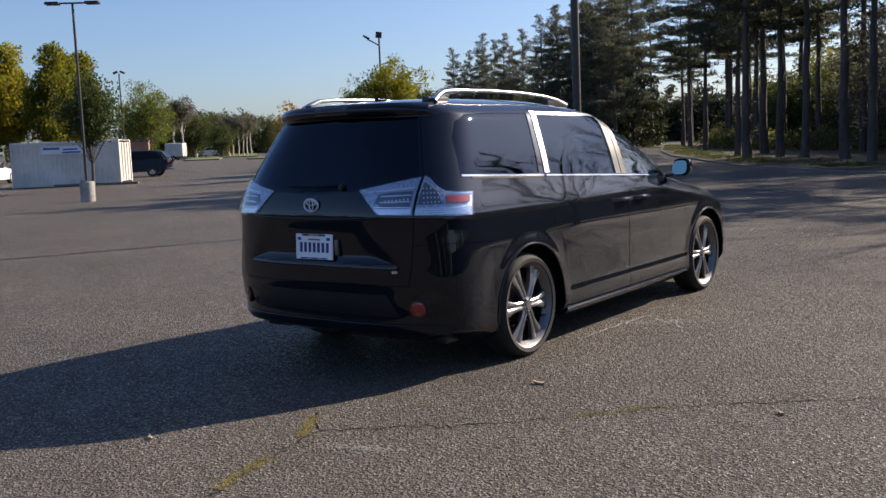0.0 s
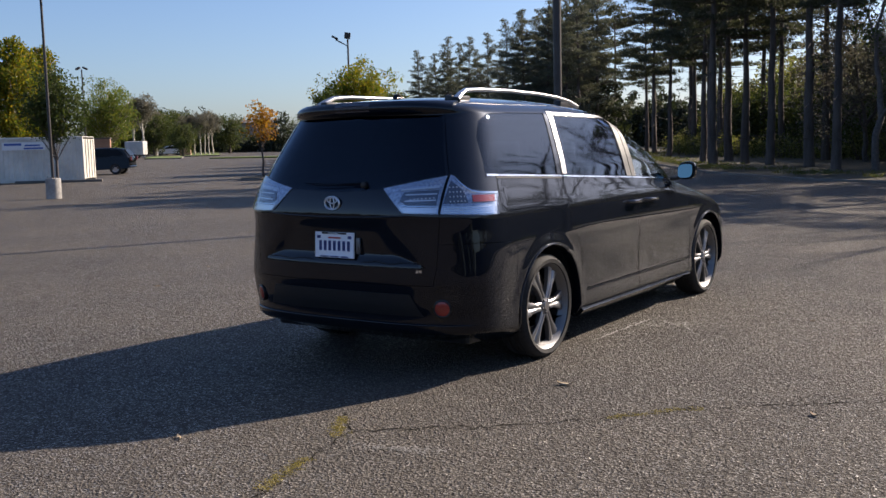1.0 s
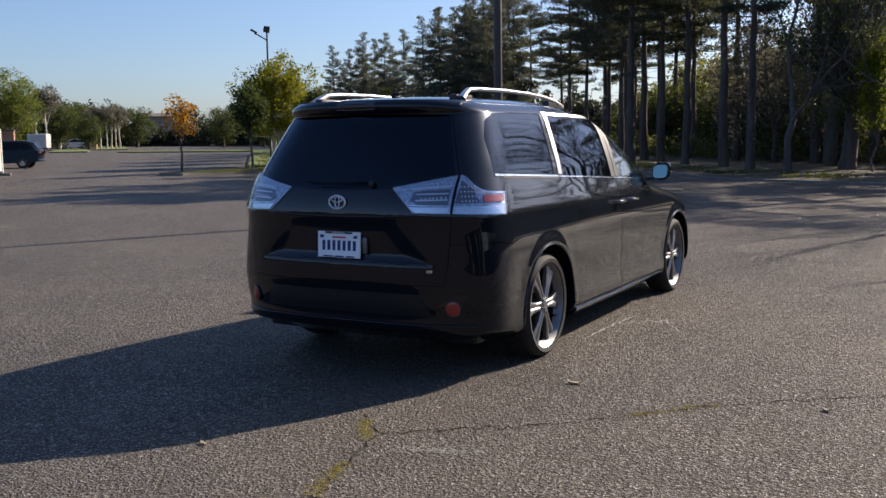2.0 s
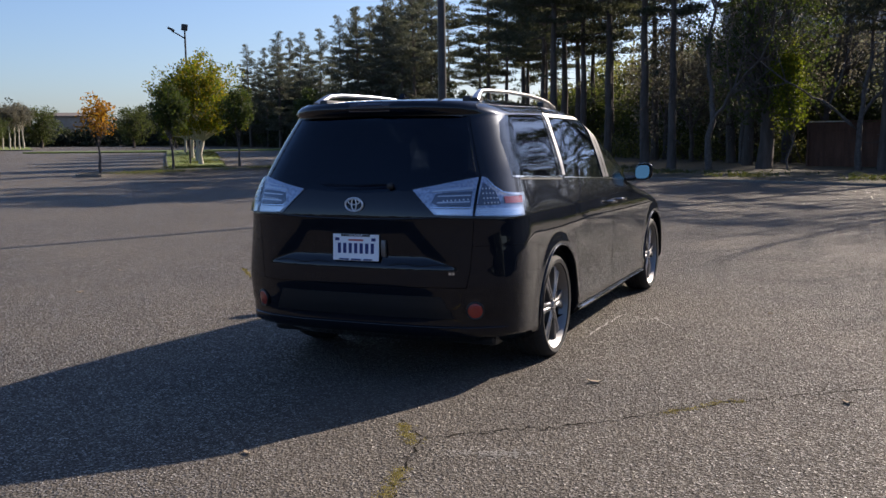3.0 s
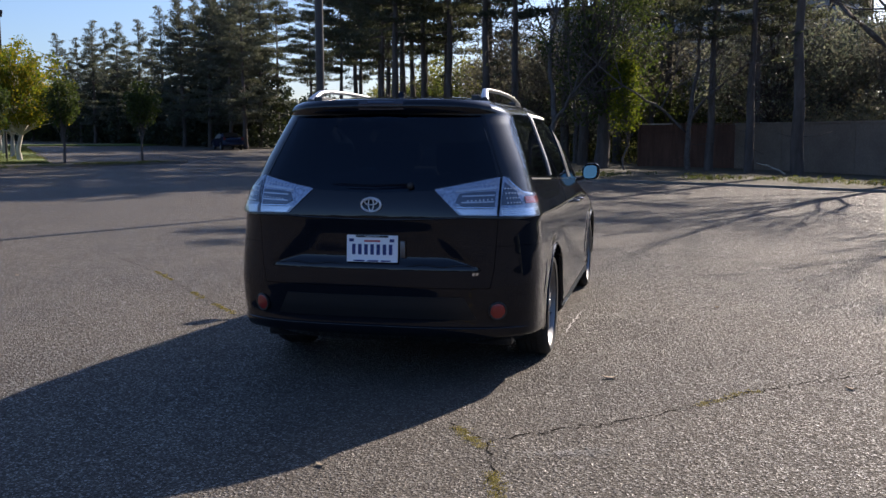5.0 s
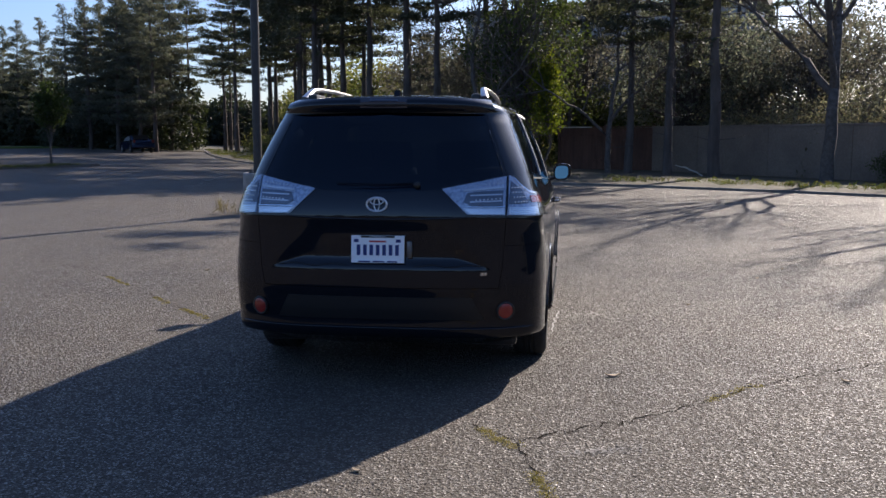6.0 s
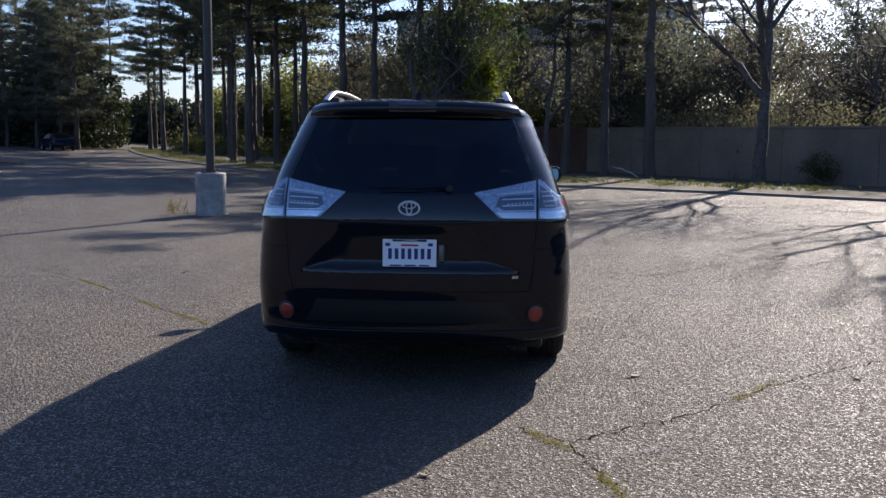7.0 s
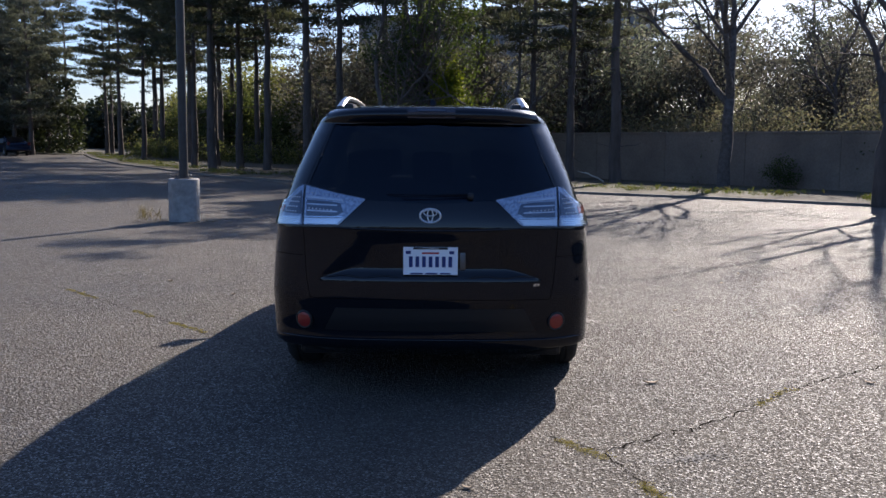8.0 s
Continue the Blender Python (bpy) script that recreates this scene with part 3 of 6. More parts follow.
def plant(name, w, at, label, category, bark, leaf=None, group="", slim=.6, turn=0, droop=0.0, crown="crown"):
    t = thing(name, label, category, (*at, ground_z(*at)), group, turn=turn)
    part("trunk", w.wood_mesh("trunk", bark), bark, t)
    if w.twig:
        tagged(part("branchwork", w.twig.wood_mesh("branchwork", bark), bark, t), kind="stuff")
    if leaf and w.c:
        part(crown, w.leaf_mesh(crown, leaf, slim, droop), leaf, t)
    return t


def replant(ob, at, turn=0.0, size=1.0, tall=1.0):
    return copy_thing(ob, pose(*at, ground_z(*at), 0, 0, turn) @ Matrix.Diagonal((size, size, size * tall, 1)))


# pines along the verge
G = "pines along the verge"
L_PINE = "tall dark pine with a bare trunk and level boughs"
pines = [plant("pine_tree", pine(11, 17.5, .44, 4.8, .24, 1.25, .74, .25), (-6.4, 38.6), L_PINE, "pine tree", BARK, NEEDLES, G, slim=.19),
         plant("pine_tree", pine(12, 14.2, .46, 4.8, .22, 1.25, .64, .25), (-10.6, 43.5), L_PINE, "pine tree", BARK, NEEDLES, G, slim=.19),
         plant("pine_tree", pine(13, 15.5, .47, 4.6, .26, 1.25, .68, .25), (-13.2, 49.0), L_PINE, "pine tree", BARK, NEEDLES, G, slim=.19),
         plant("pine_tree", pine(14, 14.3, .16, 3.3, .22, 1.1, .46, .24, .8), (-50.1, 87.7), "distant pine with short level boughs, needles greyed for haze", "pine tree", BARK, FAR_NEEDLES, G, slim=.19)]
for i, (x, y, k, size, tall) in enumerate(((-3.2, 43.5, 1, 1.1, 1.3), (-8.0, 49.0, 2, .95, 1.0), (-15.8, 53.5, 0, .95, 1.0), (-12.2, 56.0, 1, 1.05, 1.0), (-17.2, 59.5, 2, .95, .95),
                                            (-20.4, 58.8, 1, .9, 1.0), (-15.6, 64.0, 0, 1.0, 1.0), (-21.4, 66.5, 2, .92, 1.0), (-24.5, 66.2, 0, .9, .95), (-24.0, 73.5, 1, .95, 1.0),
                                            (-28.5, 74.5, 2, .8, .95), (-30.0, 80.0, 0, .8, 1.0), (-1.5, 51.0, 0, 1.1, 1.0), (1.8, 47.0, 2, 1.0, 1.0), (-23.5, 71.5, 0, 1.1, 1.0), (-19.0, 63.5, 1, 1.0, 1.0), (-15.5, 60.0, 2, 1.05, 1.0), (-0.6, 42.6, 1, 1.1, 1.2), (-2.0, 39.6, 2, 1.0, 1.1), (-8.8, 41.5, 0, .95, 1.0), (-13.6, 46.0, 1, .9, 1.0), (3.4, 33.4, 1, .82, 1.0), (-41.0, 87.4, 1, 1.17, 1.0), (-37.5, 82.8, 2, 1.07, 1.0), (-45.5, 92.0, 1, 1.1, .95), (-39.7, 80.6, 1, 1.0, 1.0), (-43.5, 85.5, 0, .8, 1.0), (-34.6, 81.5, 1, 1.0, 1.0), (4.7, 31.4, 2, .72, 1.05), (-4.6, 35.5, 0, .85, 1.0), (-11.4, 41.0, 2, .95, 1.0), (5.4, 37.0, 1, .9, 1.0))):
    replant(pines[k], (x, y), 47 * i, size, tall)
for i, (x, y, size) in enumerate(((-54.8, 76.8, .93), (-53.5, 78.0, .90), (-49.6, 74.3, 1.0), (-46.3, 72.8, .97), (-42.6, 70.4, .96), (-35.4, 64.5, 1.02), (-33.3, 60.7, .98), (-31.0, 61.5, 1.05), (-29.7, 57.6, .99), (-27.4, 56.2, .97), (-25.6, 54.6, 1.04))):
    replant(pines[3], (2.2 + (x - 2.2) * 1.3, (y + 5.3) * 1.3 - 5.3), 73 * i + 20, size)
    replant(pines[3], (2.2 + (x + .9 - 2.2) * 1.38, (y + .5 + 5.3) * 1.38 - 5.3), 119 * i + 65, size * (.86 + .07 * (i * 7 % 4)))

# trees on the near verge
plant("pine_tree", pine(21, 14.2, .58, 4.4, .25, 1.2, .8, .25), (6.2, 29.9), "tall pine with a thick bare trunk on the verge", "pine tree", BARK, NEEDLES, slim=.19)
plant("bare_tree", bare_tree(22, 8.5, .24, 6, .45), (10.75, 18.2), "bare tree with a thick dark trunk beside the kerb", "tree", BARK)
oak = bare_tree(35, 10.0, .23, 7, .52, fork=.30, crook=.02)
oak.limb(oak.bent(Vector((0, 0, 2.9)), Vector((-2.3, .65, 5.5)), .12, 6), .13, .06, 8)
for end, r in (((-3.5, 1.0, 7.2), .055), ((-3.6, .2, 5.9), .045), ((-2.0, 1.3, 7.4), .045)):
    tip = Vector(end)
    oak.twig.limb(oak.twig.bent(Vector((-2.3, .65, 5.5)), tip, .08, 4), r, .02, 6)
    for j in range(9):
        start = Vector((-2.3, .65, 5.5)).lerp(tip, .3 + .08 * j)
        oak.twig.limb(oak.twig.bent(start, start + Vector((oak.r.uniform(-.9, .7), oak.r.uniform(-.6, .6), oak.r.uniform(.1, 1.1))), .06, 3), .014, .004, 4)
plant("oak_tree", oak, (9.2, 26.4), "leafless spreading oak with dark crooked limbs", "tree", OAK_BARK)
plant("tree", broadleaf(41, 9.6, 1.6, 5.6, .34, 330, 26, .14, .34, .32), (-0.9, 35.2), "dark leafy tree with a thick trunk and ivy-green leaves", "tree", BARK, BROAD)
plant("bare_tree", bare_tree(44, 9.0, .15, 7, .62), (-2.8, 33.6), "thin leafless tree with fine tangled twigs", "tree", TWIG)
plant("bare_tree", bare_tree(45, 8.0, .13, 7, .65), (2.6, 33.5), "thin leafless tree with fine tangled twigs", "tree", TWIG)

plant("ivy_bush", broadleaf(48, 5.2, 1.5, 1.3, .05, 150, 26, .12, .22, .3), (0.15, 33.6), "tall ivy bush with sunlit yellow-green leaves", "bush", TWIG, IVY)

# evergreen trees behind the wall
ever = [plant("evergreen_tree", broadleaf(51, 8.0, .6, 6.5, .2, 300, 18, .17, .40, .25), (6.2, 39.4), "evergreen tree behind the fence, leaves paled for haze", "tree", BARK, HAZE_GREEN, "evergreens behind the wall"),
        plant("evergreen_tree", broadleaf(52, 7.4, .5, 5.8, .18, 290, 18, .17, .40, .25), (8.6, 40.6), "evergreen tree behind the wall, leaves paled for haze", "tree", BARK, HAZE_GREEN, "evergreens behind the wall")]
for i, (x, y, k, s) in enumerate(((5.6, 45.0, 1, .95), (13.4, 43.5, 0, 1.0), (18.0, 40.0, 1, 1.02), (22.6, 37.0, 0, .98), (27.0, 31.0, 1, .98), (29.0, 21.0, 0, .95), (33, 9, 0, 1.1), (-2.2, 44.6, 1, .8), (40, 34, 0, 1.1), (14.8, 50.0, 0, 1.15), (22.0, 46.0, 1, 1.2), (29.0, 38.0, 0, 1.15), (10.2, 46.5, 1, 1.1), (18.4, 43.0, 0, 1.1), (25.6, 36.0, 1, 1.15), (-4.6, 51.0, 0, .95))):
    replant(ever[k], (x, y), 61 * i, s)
thin = [plant("thin_tree", bare_tree(54, 7.6, .15, 6, .58, 9, .17, .34), (12.4, 38.6), "thin grey-green tree with tangled twigs behind the wall", "tree", TWIG, SPARSE, "thin trees behind the wall"),
        plant("thin_tree", bare_tree(57, 7.2, .14, 6, .62, 9, .17, .34), (21.4, 33.8), "thin grey-green tree with tangled twigs behind the wall", "tree", TWIG, SPARSE, "thin trees behind the wall")]
for i, (x, y, k, s) in enumerate(((6.8, 40.8, 1, .95), (12.8, 33.4, 1, .62), (19.2, 24.4, 0, .6), (25.5, 27.0, 1, 1.0), (15.8, 29.4, 0, .6), (17.0, 36.0, 1, .9), (24.0, 17.5, 0, 1.0), (27.0, 11.0, 1, 1.0), (11.6, 39.0, 0, .9), (26.5, 31.5, 1, 1.2), (-5.4, 45.6, 1, 1.0), (-2.6, 42.4, 0, .95), (-7.6, 49.6, 0, 1.0), (0.9, 45.2, 1, 1.1))):
    replant(thin[k], (x, y), 61 * i, s)
plant("bare_tree", bare_tree(46, 7.0, .14, 7, .6), (14.6, 31.0), "leafless tree rising behind the wall", "tree", TWIG)
plant("bare_tree", bare_tree(47, 8.0, .16, 7, .6), (18.0, 23.0), "leafless tree rising behind the wall", "tree", TWIG)


def shrubs(name, label, spots, mat, size, per, seed, kind="stuff", slim=.6):
    """A belt of bushes: spots of (x, y, radius, height)."""
    w = Wood(seed)
    for x, y, rad, high in spots:
        z0 = ground_z(x, y)
        for i in range(5):
            a = w.r.uniform(0, 6.28)
            w.limb(w.bent(Vector((x, y, z0)), Vector((x + math.cos(a) * rad * .6, y + math.sin(a) * rad * .6, z0 + high * .8)), .1, 3), .03, .008, 4)
        n = int(per * rad * high)
        for i in range(n):
            d = Vector((w.r.gauss(0, 1), w.r.gauss(0, 1), abs(w.r.gauss(0, 1)))).normalized() * (w.r.random() ** .35)
            c = Vector((x + d.x * rad, y + d.y * rad, z0 + .1 + d.z * high))
            c += d * noise.noise(c * 1.1) * .5
            w.leaves(c, 14, .2 + .03 * high, size, .8)
    t = tagged(part(name, w.leaf_mesh(name, mat, slim), mat, None), label, "shrubs", kind=kind)
    part("stems", w.wood_mesh("stems", TWIG), TWIG, t)
    return t


rnd = random.Random(8)
line = [(-140, 103), (-146, 113), (-150, 122), (-146, 128), (-137, 126), (-125, 128), (-98, 125), (-74, 110), (-55, 94), (-42, 83.5), (-36, 80)]
spots = []
for d in np.arange(0, length_of(line), 2.2):
    p, _ = along_line(line, d)
    # The lower run is hedge put in place of a shaded block wall.
    spots.append((p.x + rnd.uniform(-1.5, 1.5), p.y + rnd.uniform(-1.5, 1.5), rnd.uniform(2.2, 3.4), rnd.uniform(3.0, 4.0) if -141 < p.x < -121 and p.y > 120 else rnd.uniform(5.0, 9.0)))
shrubs("hedge_bank", "tall hedge bank at the far end of the lot, shade in its leaf colour", spots, SHADE_GREEN, .42, 9, 61)
spots = []
line = [(-130, 150), (-100, 146), (-70, 134), (-45, 116), (-26, 96), (-10, 84), (4, 78)]
for d in np.arange(0, length_of(line), 2.0):
    p, _ = along_line(line, d)
    spots.append((p.x + rnd.uniform(-1, 1), p.y + rnd.uniform(-1, 1), rnd.uniform(2.4, 3.4), rnd.uniform(4.4, 6.0) if -40 < p.x < -12 else rnd.uniform(5.0, 8.0)))
shrubs("woodland_edge", "woodland edge closing the far side, shade in its leaf colour", spots, SHADE_GREEN, .52, 6, 66)
line = [(-26, 74), (-21, 64), (-14, 56.5), (-8, 51), (-2, 45), (1.5, 41)]
spots, low = [], []
for d in np.arange(0, length_of(line), 1.1):
    p, _ = along_line(line, d)
    spots.append((p.x + 3 + rnd.uniform(-1, 2.5), p.y + 3 + rnd.uniform(-1, 2.5), rnd.uniform(1.4, 2.4), rnd.uniform(3.0, 5.4)))
    low.append((p.x + rnd.uniform(-.6, .6), p.y + rnd.uniform(-.6, .6), rnd.uniform(.8, 1.1), rnd.uniform(1.2, 1.6)))
shrubs("undergrowth", "mixed green undergrowth behind the pines", spots, DARK_GREEN, .19, 24, 62)
shrubs("low_hedge", "low clipped dark hedge under the pines", low, EVERGREEN, .14, 22, 63)
spots = []
for d in np.arange(1.0, length_of(WALL_LINE) - 12, 1.9):
    p, way = along_line(WALL_LINE[::-1], d)
    n = Vector((way.y, -way.x)) * -1
    out = rnd.uniform(1.3, 2.6)
    spots.append((p.x + n.x * out, p.y + n.y * out, rnd.uniform(1.0, 1.6), rnd.uniform(2.4, 3.6)))
shrubs("scrub", "pale olive scrub showing over the wall", spots, SCRUB, .10, 80, 64)


spots = []
line = [(-25, 82), (-20, 76), (-13, 69), (-5, 62), (3, 56)]
for d in np.arange(0, length_of(line), 1.5):
    p, _ = along_line(line, d)
    spots.append((p.x + rnd.uniform(-1.5, 1.5), p.y + rnd.uniform(-1.5, 1.5), rnd.uniform(1.8, 2.8), rnd.uniform(5.0, 6.2) if p.x < -17 else rnd.uniform(6.5, 8.5)))
shrubs("woodland_belt", "backlit yellow-green bushes beyond the pines", spots, EVERGREEN, .30, 13, 69)
spots = []
line = [(-4, 60), (8, 57), (20, 52), (31, 45), (40, 33), (46, 18), (50, 2)]
for d in np.arange(0, length_of(line), 1.7):
    p, _ = along_line(line, d)
    spots.append((p.x + rnd.uniform(-1.5, 1.5), p.y + rnd.uniform(-1.5, 1.5), rnd.uniform(2.0, 3.0), rnd.uniform(3.4, 5.6)))
shrubs("thicket", "thicket closing the ground behind the wall, leaves paled for haze", spots, HAZE_GREEN, .30, 13, 68)
back_pine = plant("pine_tree", pine(15, 13.5, .36, 4.2, .24, .95, .75, .25, .7), (9.8, 49.0), "tall pine standing behind the wall, needles greyed for haze", "pine tree", BARK, FAR_NEEDLES, "pines behind the wall", slim=.19)
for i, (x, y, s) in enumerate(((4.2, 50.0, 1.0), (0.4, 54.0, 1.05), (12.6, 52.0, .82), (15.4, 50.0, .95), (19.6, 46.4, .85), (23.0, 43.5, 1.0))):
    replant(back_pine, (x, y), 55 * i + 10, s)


# unseen trees and hedges close the lot behind and beside camera, added for reflections
ring, spots = [(-75, -8), (-52, -38), (-22, -56), (14, -58), (44, -40), (58, -14)], []
for d in np.arange(0, length_of(ring), 2.6):
    p, _ = along_line(ring, d)
    spots.append((p.x + rnd.uniform(-1.5, 1.5), p.y + rnd.uniform(-1.5, 1.5), rnd.uniform(2.0, 3.0), rnd.uniform(5.5, 8.5)))
shrubs("reflection_hedge", "unseen hedge added round the rest of the lot for reflections", spots, HAZE_GREEN, .62, 4.5, 67)
for i, d in enumerate(np.arange(3, length_of(ring), 15.0)):
    p, _ = along_line(ring, d + rnd.uniform(-4, 4) + 4)
    replant(ever[i % 2], (p.x * 1.06 + rnd.uniform(-2, 2), p.y * 1.06 + rnd.uniform(-2, 2)), 40 * i, rnd.uniform(.8, 1.05))


plant("dark_bush", broadleaf(49, 1.1, .1, 1.2, .02, 60, 24, .07, .16, .3), (11.0, 26.2), "low dark bush growing against the wall", "bush", TWIG, BROAD)
fallen = Wood(50)
fallen.limb(fallen.bent(Vector((0, 0, .03)), Vector((-.95, .35, .42)), .05, 5), .035, .012, 6)
fallen.limb(fallen.bent(Vector((-.45, .16, .24)), Vector((-.75, -.2, .40)), .03, 3), .018, .006, 5)
tagged(part("fallen_branch", fallen.wood_mesh("fallen_branch", PALE_BARK), PALE_BARK, None), "bare pale fallen branch lying on the verge", "branch").matrix_world = pose(5.9, 30.6, .05)


def grass(name, label, lines, count, tall, seed, wide=.014):
    w = Wood(seed)
    for poly, n in lines:
        L = length_of(poly)
        for i in range(n):
            p, way = along_line(poly, w.r.uniform(0, L))
            off = abs(w.r.gauss(0, 1.3)) + .12
            x, y = p.x + way.y * off, p.y - way.x * off
            if noise.noise(Vector((x * .45, y * .45, seed))) < -.08:
                continue
            w.leaves((x, y, ground_z(x, y) + .13 + tall * .35), count, .07, tall, .35)
    return tagged(part(name, w.leaf_mesh(name, BLADE, .10, 1.2), BLADE, None), label, "grass", kind="stuff")


grass("grass", "thin sunlit grass along the verge kerb", [(EDGE[2:12], 2600)], 9, .16, 71)
grass("grass", "short grass on the planted islands", [(STRIP[1:7], 700), (MEDIAN[1::-1], 260), ([(-57, 74), (-27.6, 36.2)], 1500)], 8, .14, 72)

# island trees
plant("sapling", broadleaf(81, 3.5, 1.75, 1.65, .07, 56, 16, .16, .2, .5, crook=.012), (-28.4, 27.9), "young tree with sparse orange autumn leaves", "tree", TWIG, ORANGE)
island = [plant("island_tree", broadleaf(82, 4.0, 1.9, 1.6, .075, 130, 28, .14, .2, .2, crook=.014), (-27.4, 31.6), "slim young tree with dull green leaves on the planted strip", "tree", TWIG, BROAD, "trees on the planted strip")]
replant(island[0], (-26.6, 35.8), 80, 1.0)
replant(island[0], (-24.6, 39.5), 200, 1.02)
syc = [plant("sycamore_tree", broadleaf(84, 5.75, 1.7, 4.9, .15, 420, 44, .15, .27, .30), (-31.0, 38.4), "sycamore with pale trunk and yellow-green autumn leaves", "tree", PALE_BARK, YELLOW, "sycamores on the median"),
       plant("sycamore_tree", broadleaf(85, 5.45, 1.7, 4.0, .14, 340, 44, .15, .27, .30), (-36.0, 44.4), "sycamore with pale trunk and yellow-green autumn leaves", "tree", PALE_BARK, YELLOW, "sycamores on the median")]
for i, (x, y, k, s) in enumerate(((-40.8, 50.0, 0, .97), (-46.0, 56.4, 1, .97), (-51.0, 62.6, 0, .95), (-56.4, 68.6, 1, .97))):
    replant(syc[k], (x, y), 100 * i + 40, s)
pale = plant("pale_tree", broadleaf(86, 6.4, 3.4, 2.8, .15, 110, 26, .22, .32, .3, limbs=14, crook=.010), (-110.6, 95.7), "distant sycamore with a bare white trunk and thin crown", "tree", PALE_BARK, SPARSE, "distant sycamores")
for i, (x, y, s) in enumerate(((-107.0, 93.7, .92), (-110.3, 97.5, 1.0), (-107.0, 95.3, .95), (-110.3, 99.1, 1.05), (-114.6, 87.8, 1.3), (-111.5, 86.9, 1.4), (-120.4, 96.5, 1.1), (-113.5, 96.6, .95))):
    replant(pale, (x, y), 77 * i, s)

# tall plane trees beyond the container
tall = [plant("plane_tree", broadleaf(91, 9.6, 1.0, 3.7, .2, 430, 40, .21, .33, .30, slim_top=.45), (-61.6, 32.6), "tall plane tree turning yellow and orange", "tree", PALE_BARK, TURNING, "plane trees beyond the container"),
        plant("plane_tree", broadleaf(92, 9.0, 1.0, 3.5, .2, 410, 40, .21, .33, .30, slim_top=.45), (-61.6, 38.4), "tall yellow-green plane tree beyond the container", "tree", PALE_BARK, YELLOW, "plane trees beyond the container")]
for i, (x, y, k, s) in enumerate(((-57.2, 33.4, 1, 1.0), (-62.0, 30.4, 0, 1.02), (-68.5, 31.0, 0, 1.0), (-71.0, 30.0, 1, 1.1), (-59.8, 36.2, 1, .95), (-76, 28, 0, 1.1))):
    replant(tall[k], (x, y), 50 * i + 15, s)
plant("round_tree", broadleaf(93, 7.7, 1.4, 4.8, .2, 380, 40, .17, .32, .25), (-68.4, 49.2), "round-crowned green tree beside the lot", "tree", PALE_BARK, GREEN)
plant("small_tree", broadleaf(94, 4.9, 1.75, 2.3, .08, 230, 30, .13, .26, .25, crook=.012), (-32.05, 19.5), "small dark brown-green tree in front of the container", "tree", TWIG, BROAD)
far = plant("far_tree", broadleaf(95, 7.2, .6, 6.0, .25, 190, 34, .26, .45, .2), (-117.5, 93.8), "distant dark green tree at the end of the lot", "tree", BARK, DARK_GREEN, "distant trees")
for i, (x, y, s) in enumerate(((-132.5, 110.1, 1.15), (-104.9, 88.6, .72), (-122.0, 107.0, .95), (-120.2, 111.9, 1.0), (-123.2, 93.0, 1.0), (-138.7, 113.6, 1.2), (-129.0, 105.5, 1.0), (-95, 105, .9), (-88, 106, .85), (-126, 89, 1.1), (-81, 108, .8), (-74, 108, .85), (-68, 104, .8))):
    replant(far, (x, y), 90 * i, s)

# ---- the minivan ----
# Half width, rear end, front end and front corner by height.
Z_W = ((.20, .90), (.25, .955), (.29, .972), (.40, .976), (.50, .978), (.65, .985), (.78, .986), (.84, .984), (.90, .980), (.96, .975), (1.0, .970), (1.02, .965), (1.05, .956), (1.08, .946), (1.14, .926), (1.20, .906),
       (1.30, .874), (1.40, .835), (1.50, .794), (1.58, .760), (1.62, .738), (1.655, .70), (1.68, .655), (1.70, .60), (1.715, .54), (1.728, .45),
       (1.737, .34), (1.742, .22), (1.744, .1))
Z_REAR = ((.20, .34), (.265, .18), (.295, .105), (.31, .088), (.34, .080), (.38, .082), (.46, .064), (.54, .054), (.60, .046), (.66, .047), (.72, .049),
          (.80, .050), (.90, .049), (.96, .046), (1.0, .042), (1.03, .045), (1.08, .055), (1.16, .08), (1.25, .122), (1.40, .20), (1.55, .285), (1.60, .314), (1.612, .316),
          (1.625, .302), (1.66, .275), (1.685, .295), (1.70, .35), (1.715, .46), (1.728, .62), (1.737, .85), (1.742, 1.1), (1.744, 1.35))
Z_FRONT = ((.20, 4.85), (.30, 5.02), (.45, 5.08), (.60, 5.085), (.72, 5.06), (.80, 4.99), (.87, 4.88), (.93, 4.70), (.98, 4.50), (1.03, 4.26), (1.07, 4.05),
           (1.10, 3.93), (1.2, 3.74), (1.3, 3.55), (1.4, 3.35), (1.5, 3.13), (1.58, 2.92), (1.64, 2.70), (1.68, 2.48), (1.70, 2.32), (1.715, 2.18),
           (1.728, 2.0), (1.737, 1.85), (1.742, 1.72), (1.744, 1.6))
Z_NOSE = ((.20, .6), (.80, .8), (.90, 1.0), (1.0, 1.3), (1.07, 1.2), (1.12, .9), (1.3, .75), (1.744, .75))


SLOPES = {}


